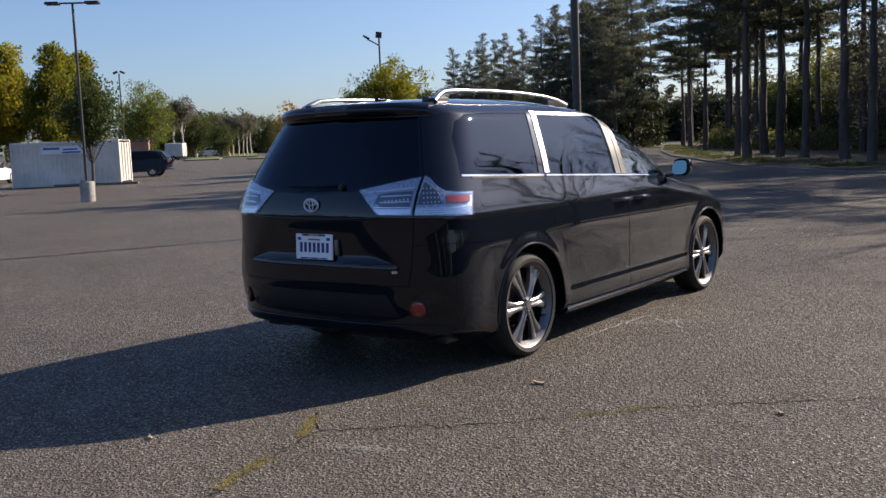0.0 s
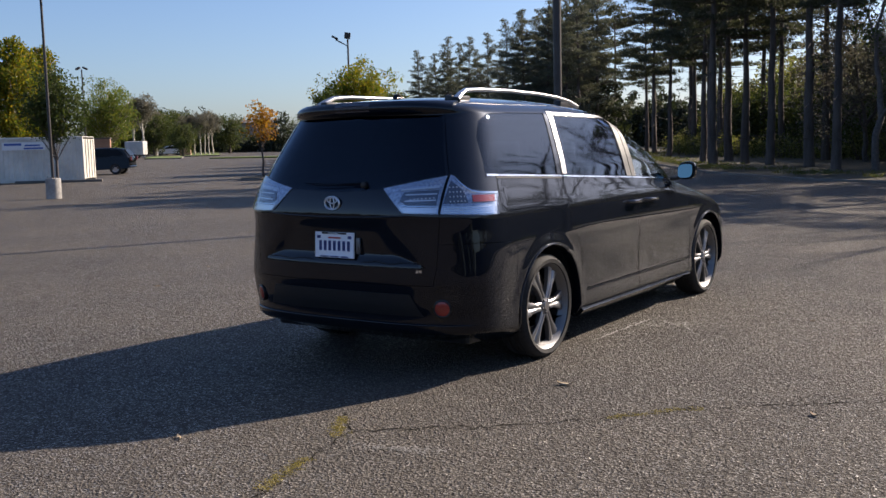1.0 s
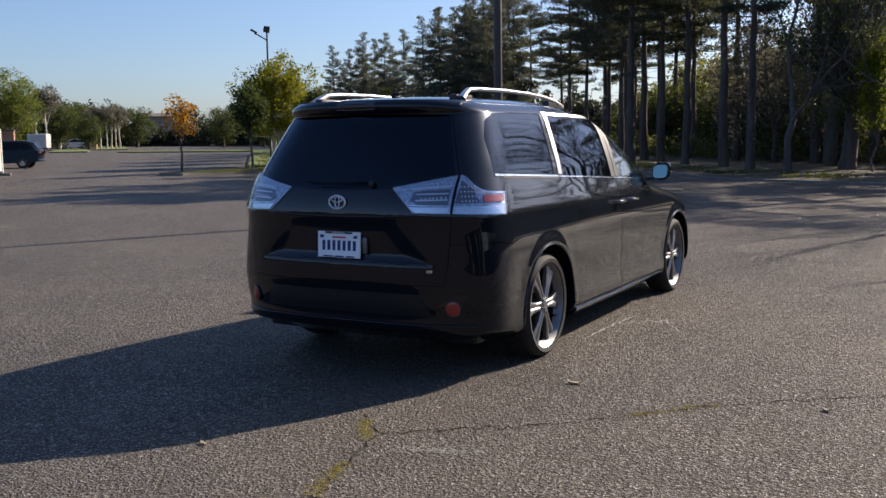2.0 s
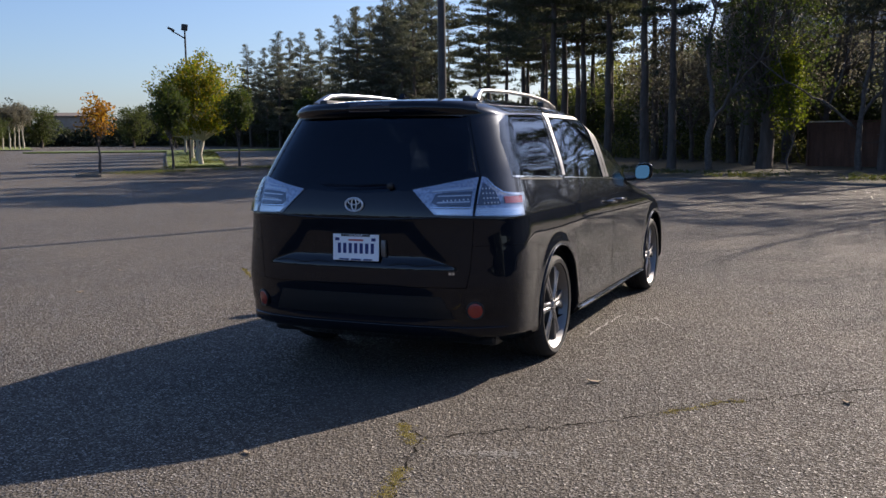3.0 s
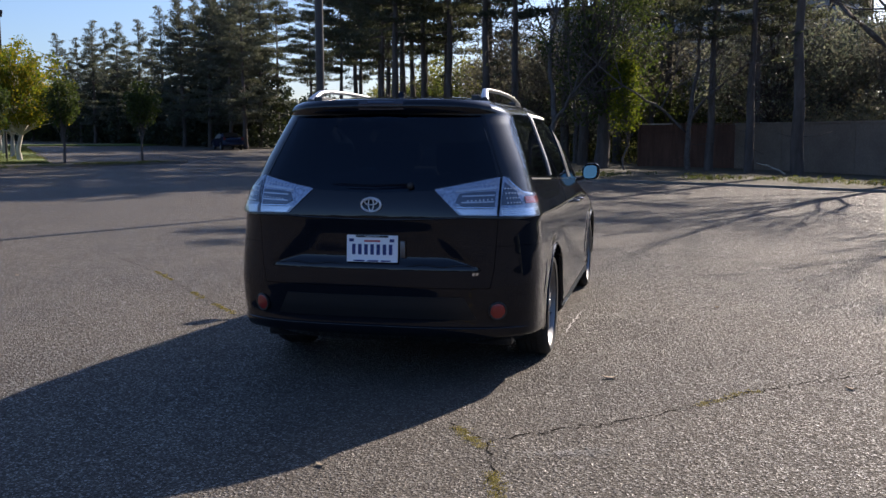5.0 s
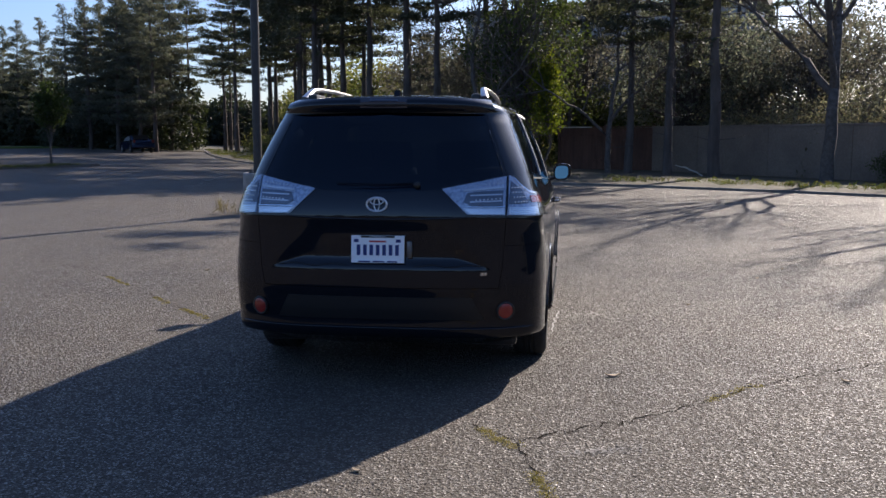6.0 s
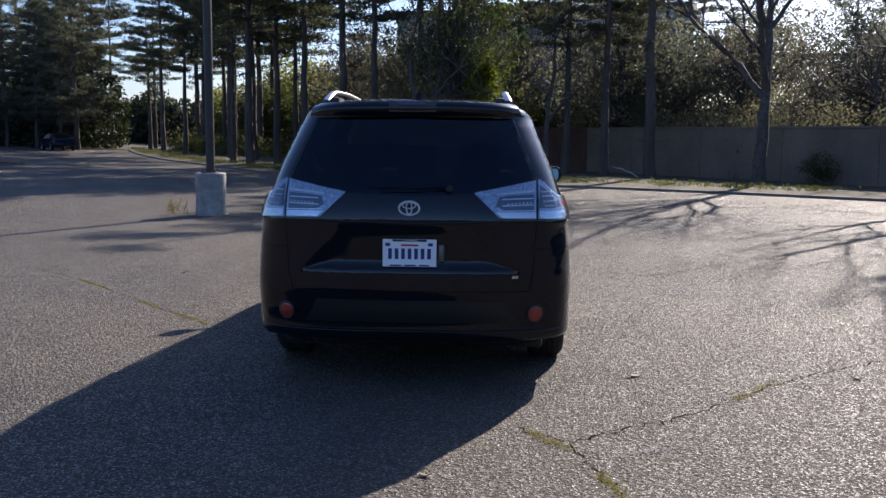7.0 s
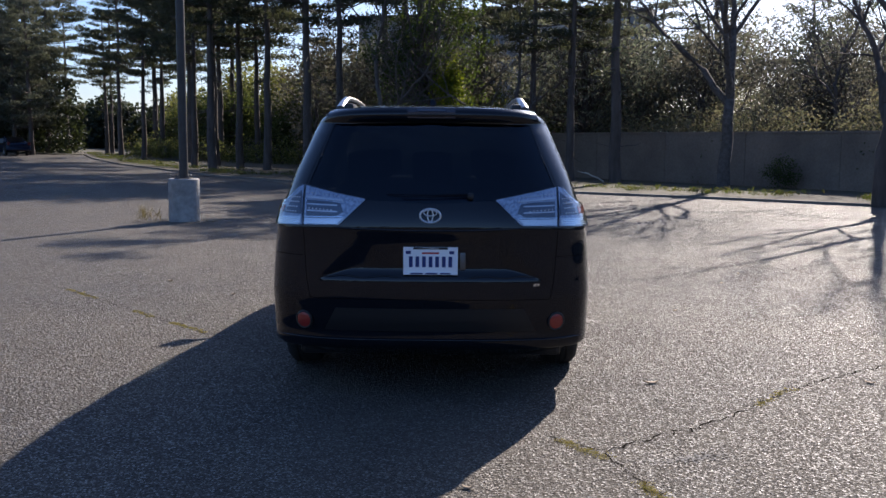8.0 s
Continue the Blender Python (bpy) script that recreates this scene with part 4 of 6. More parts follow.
def by(z, table):
    """A smooth monotone curve through a table."""
    if id(table) not in SLOPES:
        xs, ys = [a for a, _ in table], [b for _, b in table]
        d = [(ys[i + 1] - ys[i]) / (xs[i + 1] - xs[i]) for i in range(len(xs) - 1)]
        m = [d[0]] + [0.0 if a * b <= 0 else 2 * a * b / (a + b) for a, b in zip(d, d[1:])] + [d[-1]]
        SLOPES[id(table)] = xs, ys, m
    xs, ys, m = SLOPES[id(table)]
    if z <= xs[0] or z >= xs[-1]:
        return ys[0] if z <= xs[0] else ys[-1]
    i = next(k for k in range(len(xs) - 1) if z < xs[k + 1])
    h = xs[i + 1] - xs[i]
    t = (z - xs[i]) / h
    return (ys[i] * (1 + 2 * t) * (1 - t) ** 2 + m[i] * h * t * (1 - t) ** 2 + ys[i + 1] * t * t * (3 - 2 * t) + m[i + 1] * h * t * t * (t - 1))


def tail(z):
    """How much narrower the body is at the rear corners than amidships."""
    return 0.978 + 0.008 * (1 - ease(z, 0.55, 0.95))


def ease(v, a, b):
    s = min(max((v - a) / (b - a), 0), 1)
    return s * s * (3 - 2 * s)


def dish(x, z):
    """The depth of the number plate's hollow in the tailgate."""
    wide = np.interp(z, (0.72, 0.97), (0.63, 0.42))
    side = min(max((wide + 0.03 - abs(x)) / 0.18, 0), 1)
    low, high = min(max((z - 0.695) / 0.085, 0), 1), min(max((1.0 - z) / 0.085, 0), 1)
    s = min(side, low, high)
    deep = 0.006 + 0.022 * min(max((0.985 - z) / 0.25, 0), 1)
    return deep * s * s * (3 - 2 * s)


def swell(x, y, z):
    """How far the rear bumper's corners stand proud of the wing above them."""
    return 0.020 * (1 - ease(z, 0.42, 1.0)) * ease(z, 0.25, 0.31) * ease(abs(x), 0.78, 0.93) * (1 - ease(y, 0.35, 0.75))


def flare(y, z):
    """How far the flank stands out: round the wheel arches, at the bumper's ends and along the skirt."""
    arch = max(1 - ease(math.hypot(y - yw, z - 0.345), 0.42, 0.50) for yw in (1.08, 4.11))
    skirt = (1 - ease(z, 0.33, 0.44)) * ease(z, 0.20, 0.26) * ease(y, 1.3, 1.6) * (1 - ease(y, 3.55, 3.85))
    end = (1 - ease(z, 0.42, 0.97)) * ease(z, 0.25, 0.31) * (1 - ease(y, 0.30, 0.76))
    return 0.010 * arch + 0.011 * end + 0.014 * skirt


def rear_y(x, z, inset=0.0):
    """The y of the rear face at x."""
    w, yr, yf = by(z, Z_W) * tail(z) - inset, by(z, Z_REAR) + inset * 2.4, by(z, Z_FRONT) - inset
    d = min(0.55, 0.45 * (yf - yr))
    k = min(abs(x) / w, 1.0) ** 3.2
    return yr + d * (1 - (1 - k) ** (1 / 3.2)) + (dish(x, z) if not inset else 0.0)


def side_x(y, z, inset=0.0):
    """The half width at y."""
    w, yr, yf = by(z, Z_W) - inset, by(z, Z_REAR) + inset, by(z, Z_FRONT) - inset
    d, f = min(0.55, 0.45 * (yf - yr)), min(by(z, Z_NOSE), 0.45 * (yf - yr))
    w *= 1 - (1 - tail(z)) * (1 - ease(y, yr + d, yr + d + 1.3))
    out = 0.0 if inset else flare(y, z)
    if y < yr + d:
        return w * (1 - min(max((yr + d - y) / d, 0), 1) ** 3.2) ** (1 / 3.2) + out
    if y > yf - f:
        return w * (1 - min(max((y - yf + f) / f, 0), 1) ** 2.5) ** (1 / 2.5) + out
    return w + out


def corner(phi, z):
    """A point of the rear corner: phi from 0 (middle of the rear) to 90 (side)."""
    w, yr, yf = by(z, Z_W) * tail(z), by(z, Z_REAR), by(z, Z_FRONT)
    d, e = min(0.55, 0.45 * (yf - yr)), 2 / 3.2
    return Vector((w * math.sin(phi) ** e, yr + d * (1 - math.cos(phi) ** e), z))


def outline(z, inset=0.0):
    """The plan of the body at one height, counter-clockwise from the middle of the rear."""
    w, yr, yf = by(z, Z_W) - inset, by(z, Z_REAR) + inset * 2.4, by(z, Z_FRONT) - inset
    d, f = min(0.55, 0.45 * (yf - yr)), min(by(z, Z_NOSE), 0.45 * (yf - yr))
    full = w
    w = (w + inset) * tail(z) - inset
    half = [(w * i / 46 * 0.80, None) for i in range(46)]
    pts = [Vector((x, rear_y(x, z, inset), z)) for x, _ in half]
    k0 = 0.80 ** 3.2
    a0 = math.asin(k0 ** 0.5)
    for i in range(26):
        a = a0 + (math.pi / 2 - a0) * i / 26
        x = w * math.sin(a) ** (2 / 3.2)
        pts.append(Vector((x, yr + d * (1 - math.cos(a) ** (2 / 3.2)) + (dish(x, z) if not inset else 0), z)))
    y0, y1 = yr + d, yf - f
    for i in range(100):
        y = y0 + (y1 - y0) * i / 100
        pts.append(Vector((w + (full - w) * ease(y, yr + d, yr + d + 1.3), y, z)))
    w = full
    pts += [Vector((w * math.cos(a) ** (2 / 2.5), y1 + f * math.sin(a) ** (2 / 2.5), z)) for a in (math.pi / 2 * i / 20 for i in range(21))]
    if not inset:
        for p in pts:
            p.x += flare(p.y, z) * min(p.x / (0.8 * w), 1) ** 4
            p.y -= swell(p.x, p.y, z)
    return pts + [Vector((-p.x, p.y, p.z)) for p in pts[-2:0:-1]]


def shell_layers(bm, heights, inset, flip):
    rings = [[bm.verts.new(p) for p in outline(z, inset)] for z in heights]
    n = len(rings[0])
    for a, b in zip(rings, rings[1:]):
        for i in range(n):
            f = (a[i], a[(i + 1) % n], b[(i + 1) % n], b[i])
            bm.faces.new(f[::-1] if flip else f)
    lo, hi = rings[0], rings[-1]
    bm.faces.new(lo if flip else lo[::-1])
    bm.faces.new(hi[::-1] if flip else hi)


def body_solid():
    bm = bmesh.new()
    heights = sorted({z for t in (Z_W, Z_REAR, Z_FRONT) for z, _ in t} | {round(0.2 + 0.02 * i, 3) for i in range(1, 76)} | {round(0.69 + 0.01 * i, 3) for i in range(34)})
    heights = [z for i, z in enumerate(heights) if i == 0 or z - heights[i - 1] > 0.0019]
    shell_layers(bm, heights, 0.0, False)
    skin = bm.copy()
    shell_layers(bm, [0.36, 0.6, 0.85, 0.95, 1.05, 1.1, 1.2, 1.3, 1.4, 1.5, 1.58, 1.63, 1.66], 0.045, True)
    me = bpy.data.meshes.new("solid")
    bm.to_mesh(me)
    bm.free()
    skin.normal_update()
    return me, skin


class Skin:
    """Gives cut panels the normals of the uncut body, so that gloss runs on over the joints."""

    def __init__(self, bm):
        bmesh.ops.triangulate(bm, faces=bm.faces)
        bm.normal_update()
        bm.faces.ensure_lookup_table()
        self.bm, self.tree = bm, BVHTree.FromBMesh(bm)

    def normal(self, p):
        place, flat, index, dist = self.tree.find_nearest(p)
        if place is None or dist > 0.004:
            return None
        f = self.bm.faces[index]
        a, b, c = (v.co for v in f.verts)
        w = barycentric_transform(place, a, b, c, *(v.normal for v in f.verts))
        return w.normalized(), flat

    def shade(self, me):
        me.shade_smooth()
        out = []
        for poly in me.polygons:
            for li in poly.loop_indices:
                got = self.normal(me.vertices[me.loops[li].vertex_index].co)
                out.append(got[0] if got and got[0].dot(poly.normal) > 0.75 else poly.normal.copy())
        me.normals_split_custom_set(out)


def curve_patch(low, high, project, offset, thick, ns=24, nv=12):
    """A curved sheet between a lower and an upper line, laid on the body. project(a, z, offset) gives the place."""
    def along(line, s):
        lens = [0.0]
        for p, q in zip(line, line[1:]):
            lens.append(lens[-1] + math.hypot(q[0] - p[0], q[1] - p[1]))
        d = s * lens[-1]
        return np.array((np.interp(d, lens, [p[0] for p in line]), np.interp(d, lens, [p[1] for p in line])))
    bm, sheets = bmesh.new(), []
    for off in (offset, offset - thick):
        grid = []
        for i in range(ns + 1):
            a, b = along(low, i / ns), along(high, i / ns)
            grid.append([bm.verts.new(project(*(a + (b - a) * j / nv), off)) for j in range(nv + 1)])
        sheets.append(grid)
    for g, turn in zip(sheets, (1, -1)):
        for i in range(ns):
            for j in range(nv):
                bm.faces.new((g[i][j], g[i + 1][j], g[i + 1][j + 1], g[i][j + 1])[::turn])
    rim = [(i, 0) for i in range(ns)] + [(ns, j) for j in range(nv)] + [(i, nv) for i in range(ns, 0, -1)] + [(0, j) for j in range(nv, 0, -1)]
    for (a, b), (c, d) in zip(rim, rim[1:] + rim[:1]):
        bm.faces.new((sheets[0][a][b], sheets[0][c][d], sheets[1][c][d], sheets[1][a][b]))
    return bm


def on_side(sign):
    def project(y, z, off):
        x = side_x(y, z)
        slope = (side_x(y, z + 0.01) - side_x(y, z - 0.01)) / 0.02
        n = Vector((1, -(side_x(y + 0.01, z) - side_x(y - 0.01, z)) / 0.02, -slope)).normalized()
        p = Vector((x, y, z)) + n * off
        return (sign * p.x, p.y, p.z)
    return project


def on_rear(x, z, off):
    n = Vector(((rear_y(x + 0.01, z) - rear_y(x - 0.01, z)) / 0.02, -1, (rear_y(x, z + 0.01) - rear_y(x, z - 0.01)) / 0.02)).normalized()
    return Vector((x, rear_y(x, z) - swell(x, rear_y(x, z), z), z)) + n * off


def on_screen(x, z, off):
    """The windscreen's face, at the front."""
    w, yf = by(z, Z_W), by(z, Z_FRONT)
    f = by(z, Z_NOSE)
    y = yf - f * (1 - (1 - min(abs(x) / w, 1) ** 2.5) ** (1 / 2.5))
    return Vector((x, y + off * 0.8, z + off * 0.6))


# Openings: lower line and upper line in side view (y, z), rear view (x, z).
QUARTER = [(.465, 1.245), (.8, 1.226), (1.335, 1.200)], [(.52, 1.46), (.60, 1.565), (.72, 1.612), (1.0, 1.622), (1.455, 1.622)]
SLIDER = [(1.475, 1.192), (2.425, 1.148)], [(1.575, 1.605), (2.465, 1.588)]
FRONT = [(2.615, 1.140), (3.56, 1.095)], [(2.635, 1.572), (2.85, 1.545), (3.10, 1.482), (3.30, 1.395), (3.45, 1.28), (3.535, 1.17)]
REAR_GLASS = [(-.735, 1.215), (-.4, 1.165), (0, 1.145), (.4, 1.165), (.735, 1.215)], [(-.588, 1.604), (0, 1.614), (.588, 1.604)]
SCREEN = [(-.78, 1.13), (-.4, 1.115), (0, 1.11), (.4, 1.115), (.78, 1.13)], [(-.56, 1.60), (0, 1.64), (.56, 1.60)]
DOOR_F = [(2.53, .27), (3.60, .27), (3.66, .50), (3.62, .85), (3.64, 1.085), (3.50, 1.32), (3.30, 1.445), (3.10, 1.53), (2.85, 1.595), (2.575, 1.625), (2.53, 1.15)]
DOOR_S = [(1.52, .27), (2.522, .27), (2.522, 1.15), (2.567, 1.625), (2.0, 1.645), (1.515, 1.648), (1.40, 1.20), (1.40, .86), (1.50, .75), (1.545, .55)]
GATE = [(-.70, .592), (.70, .592), (.722, .70), (.742, 1.0), (.742, 1.24), (.60, 1.60), (.585, 1.69), (-.585, 1.69), (-.60, 1.60), (-.742, 1.24), (-.742, 1.0), (-.722, .70)]


def loop_of(pair):
    return list(pair[0]) + list(pair[1])[::-1]


def grown(poly, by_m):
    """The polygon pushed outwards by by_m."""
    cx, n, out = None, len(poly), []
    area = sum(a[0] * b[1] - b[0] * a[1] for a, b in zip(poly, poly[1:] + poly[:1]))
    for i in range(n):
        p, a, b = Vector(poly[i]), Vector(poly[i - 1]), Vector(poly[(i + 1) % n])
        e, f = (p - a).normalized(), (b - p).normalized()
        m = (Vector((e.y, -e.x)) + Vector((f.y, -f.x)))
        m = m / max(m.length_squared / 2, 0.3)
        out.append(tuple(p + m * (by_m if area > 0 else -by_m)))
    return out


def wheel(name, van, x, y, sign):
    hub = thing(name, "", "", (x, y, 0.345))
    hub.parent = van
    turn = Matrix.Rotation(radians(90) * sign, 4, "Y")
    R, r, w = 0.345, 0.282, 0.112
    prof = [(r, -w * .78), (r + .006, -w * .95), (r + .03, -w), (R - .035, -w * .98), (R - .012, -w * .86), (R - .003, -w * .7), (R, -w * .45),
            (R, w * .45), (R - .003, w * .7), (R - .012, w * .86), (R - .035, w * .98), (r + .03, w), (r + .006, w * .95), (r, w * .78)]
    grooves = []
    for rad, h in prof:
        grooves.append((rad, h))
        if abs(rad - R) < 1e-6 and h < 0:
            for g in (-0.3, 0.0, 0.3):
                grooves += [(R, g * w - .006), (R - .007, g * w - .004), (R - .007, g * w + .004), (R, g * w + .006)]
    part("tyre", lathe(bmesh.new(), grooves, turn, 56, True), TYRE, hub, smooth=40)
    rim = [(r + .004, -w * .8), (r - .012, -w * .7), (r - .03, -.03), (r - .034, .045), (r - .018, .070), (r - .006, w * .80), (r + .006, w * .90), (r + .010, w * .80)]
    part("rim_barrel", lathe(bmesh.new(), rim[:4] + [(r - .002, .045), (r + .004, -.03)], turn, 56, True), ALLOY_DARK, hub, smooth=40)
    part("rim", lathe(bmesh.new(), rim[3:], turn, 56, True), RIM, hub, smooth=40)
    disc = lathe(bmesh.new(), [(.02, -.02), (.165, -.02), (.165, .002), (.075, .002), (.075, .03), (.02, .03)], turn, 36)
    part("brake_disc", disc, IRON, hub, smooth=40)
    back = lathe(bmesh.new(), [(.01, -.055), (r - .036, -.055), (r - .036, -.045), (.01, -.045)], turn, 36)
    part("wheel_back", back, TRIM, hub, smooth=40)
    for k in range(6):
        bm = bmesh.new()
        spin = turn @ Matrix.Rotation(2 * math.pi * k / 6 + 0.52, 4, "Z")
        # one broad spoke: raised flanks with a groove down the middle
        stations = [(.035, .030, .078), (.075, .030, .082), (.12, .030, .080), (.165, .037, .077), (.215, .054, .074), (.262, .072, .070)]
        rings = []
        for rad, half, top in stations:
            cut = [(-half, top - .034), (-half, top - .006), (-half * .72, top), (-half * .30, top - .002), (0, top - .013), (half * .30, top - .002), (half * .72, top), (half, top - .006), (half, top - .034)]
            rings.append([bm.verts.new(spin @ Vector((rad, a, h))) for a, h in cut])
        for a, b in zip(rings, rings[1:]):
            for i in range(len(a)):
                bm.faces.new((a[i], a[(i + 1) % len(a)], b[(i + 1) % len(a)], b[i]))
        bm.faces.new(rings[0][::-1]), bm.faces.new(rings[-1])
        part("spoke", bm, ALLOY, hub, smooth=35)
    part("hub_cap", lathe(bmesh.new(), [(.002, .030), (.058, .030), (.058, .076), (.034, .084), (.030, .090), (.002, .092)], turn, 28), ALLOY, hub, smooth=35)
    for k in range(5):
        a = 2 * math.pi * k / 5
        m = turn @ Matrix.Translation((.046 * math.cos(a), .046 * math.sin(a), .076))
        part("wheel_nut", lathe(bmesh.new(), [(.009, 0), (.009, .010), (.004, .013)], m, 6), ALLOY_DARK, hub)
    return hub


def seat(van, name, x, y, wide, rows=1):
    """A car seat: base, cushion, backrest and headrests."""
    s = thing(name, "", "", (x, y, 0))
    s.parent = van
    part("seat_base", boxed(-wide * .42, -.20, .34, wide * .42, .22, .48, bevel=.02), PLASTIC, s)
    part("cushion", boxed(-wide / 2, -.24, .48, wide / 2, .30, .62, bevel=.05, segments=3), CLOTH, s, smooth=40)
    back = boxed(-wide / 2, -.07, 0, wide / 2, .07, .66, bevel=.05, segments=3)
    bmesh.ops.transform(back, matrix=pose(0, -.22, .58, 14), verts=back.verts)
    part("backrest", back, CLOTH, s, smooth=40)
    for i in range(rows):
        hx = (i - (rows - 1) / 2) * wide / rows
        head = boxed(-.125, -.05, 0, .125, .05, .19, bevel=.045, segments=3)
        bmesh.ops.transform(head, matrix=pose(hx, -.40, 1.25, 10), verts=head.verts)
        part("headrest", head, CLOTH, s, smooth=40)
        for dx in (-.06, .06):
            part("headrest_post", sweep(bmesh.new(), [(hx + dx, -.375, 1.18), (hx + dx, -.40, 1.30)], .006, 6), CHROME, s)
    return s


def door_handle(sign, y, parent):
    h = curve_patch([(y - .085, .925), (y + .085, .92)], [(y - .085, .985), (y + .085, .98)], on_side(sign), 0.002, 0.012, 10, 6)
    cup = part("handle_cup", h, PAINT, parent, smooth=40)
    pts = [(sign * (side_x(y + d, .957) + o), y + d, .957 - d * .03) for d, o in ((-.115, .006), (-.10, .030), (-.05, .040), (.0, .042), (.06, .040), (.095, .028), (.11, .006))]
    part("door_handle", sweep(bmesh.new(), pts, [.010, .014, .016, .016, .016, .014, .010], 10, 0.8), HANDLE, parent, "black gloss door handle", smooth=50)
    return cup


def minivan():
    van = thing("minivan", "glossy black minivan parked alone on the asphalt lot", "minivan")
    solid, skin_bm = body_solid()
    skin = Skin(skin_bm)
    cuts = bmesh.new()
    for sign in (1, -1):
        lo, hi = (0.45, 1.3) if sign > 0 else (-1.3, -0.45)
        for pair in (QUARTER, SLIDER, FRONT):
            prism(cuts, loop_of(pair), lo, hi, "x")
        lo, hi = (0.66, 1.3) if sign > 0 else (-1.3, -0.66)
        for y in (1.08, 4.11):
            prism(cuts, [(y + .405 * math.cos(a), .345 + .405 * math.sin(a)) for a in (2 * math.pi * i / 48 for i in range(48))], lo, hi, "x")
    shell = boolean(solid, cuts, "DIFFERENCE")
    cuts = prism(bmesh.new(), loop_of(REAR_GLASS), -0.6, 0.50, "y")
    prism(cuts, loop_of(SCREEN), 2.60, 4.6, "y")
    shell = boolean(shell, cuts, "DIFFERENCE")

    def panel(name, poly, lo, hi, axis, label=""):
        me = boolean(shell, prism(bmesh.new(), poly, lo, hi, axis), "INTERSECT")
        skin.shade(me)
        me.materials.clear()
        me.materials.append(PAINT)
        return part(name, me, PAINT, van, label)

    gaps = bmesh.new()
    for lo, hi in ((0.55, 1.3), (-1.3, -0.55)):
        prism(gaps, grown(DOOR_F, .0038), lo, hi, "x")
        prism(gaps, grown(DOOR_S, .0038), lo, hi, "x")
    prism(gaps, grown(GATE, .003), -0.6, 0.62, "y")
    rest = boolean(shell, gaps, "DIFFERENCE")
    bumper_cut = prism(bmesh.new(), [(-.3, .1), (.78, .1), (.66, .40), (.645, .62), (.66, .815), (.3, .838), (-.3, .83)], -1.3, 1.3, "x")
    bumper_me = boolean(rest, bumper_cut, "INTERSECT")
    bumper_gap = prism(bmesh.new(), grown([(-.3, .1), (.78, .1), (.66, .40), (.645, .62), (.66, .815), (.3, .838), (-.3, .83)], .0025), -1.3, 1.3, "x")
    body_me = boolean(rest, bumper_gap, "DIFFERENCE")
    for me in (bumper_me, body_me):
        skin.shade(me)
        me.materials.clear()
        me.materials.append(PAINT)
    part("body", body_me, PAINT, van)
    bumper = part("rear_bumper", bumper_me, PAINT, van)
    gate = panel("tailgate", GATE, -0.6, 0.62, "y")
    doors = {}
    for sign in (1, -1):
        lo, hi = (0.55, 1.3) if sign > 0 else (-1.3, -0.55)
        doors["f", sign] = panel("front_door", DOOR_F, lo, hi, "x")
        doors["s", sign] = panel("sliding_door", DOOR_S, lo, hi, "x")

    # dark lining behind the joints, floor and headliner
    part("cabin_floor", boxed(-.88, .30, .30, .88, 4.2, .36, bevel=.01), PLASTIC, van)
    for sign in (1, -1):
        for y0, y1 in ((1.50, 2.50), (2.55, 3.62)):
            lin = curve_patch([(y0, .40), (y1, .40)], [(y0, 1.12), (y1, 1.06)], on_side(sign), -.05, .012, 10, 8)
            part("door_lining", lin, PLASTIC, van, smooth=40)
        for y in (1.08, 4.11):
            liner = lathe(bmesh.new(), [(.412, .66), (.412, .93), (.424, .93), (.424, .64), (.05, .64), (.05, .66)], Matrix.Translation((0, y, .345)) @ Matrix.Rotation(radians(90) * sign, 4, "Y"), 40, True)
            for v in [v for v in liner.verts if v.co.z < .24]:
                v.co.z = .24
            part("wheel_arch_liner", liner, TRIM, van, smooth=40)
    part("headliner", boxed(-.55, .65, 1.648, .55, 2.5, 1.658, bevel=.004), HEADLINER, van)
    part("underbody", boxed(-.80, .35, .20, .80, 4.8, .30, bevel=.03), TRIM, van)

    # glass
    for sign in (1, -1):
        side = on_side(sign)
        part("quarter_window", curve_patch(*QUARTER, side, -.004, .005, 30, 16), PRIVACY, van, "dark privacy glass", smooth=40)
        part("door_window", curve_patch(*SLIDER, side, -.004, .005, 24, 14), PRIVACY, doors["s", sign], "dark privacy glass", smooth=40)
        part("door_window", curve_patch(*FRONT, side, -.004, .005, 24, 14), CLEAR, doors["f", sign], "clear window glass", smooth=40)
    part("rear_window", curve_patch(*REAR_GLASS, on_rear, -.003, .005, 40, 16), PRIVACY, gate, "dark privacy glass", smooth=40)
    part("windscreen", curve_patch(*SCREEN, on_screen, -.004, .005, 30, 14), CLEAR, van, "clear glass", smooth=40)

    # bright belt line, pillar strips and window surrounds
    for sign in (1, -1):
        side = on_side(sign)
        belt = [(.47, 1.228), (1.39, 1.186)]
        part("belt_moulding", curve_patch(belt, [(a, b + .011) for a, b in belt], side, .006, .012, 12, 2), CHROME, van, smooth=50)
        for key, belt in (("s", [(1.41, 1.185), (2.515, 1.132)]), ("f", [(2.53, 1.131), (3.60, 1.079)])):
            part("belt_moulding", curve_patch(belt, [(a, b + .009) for a, b in belt], side, .006, .012, 12, 2), CHROME, doors[key, sign], smooth=50)
        part("pillar_strip", curve_patch([(1.405, 1.206), (1.465, 1.204)], [(1.512, 1.636), (1.566, 1.632)], side, .005, .008, 4, 14), PILLAR, doors["s", sign], "satin grey pillar strip", smooth=50)
        part("window_surround", curve_patch([(1.568, 1.612), (2.55, 1.594)], [(1.568, 1.630), (2.555, 1.612)], side, .005, .008, 16, 3), SATIN, doors["s", sign], smooth=50)
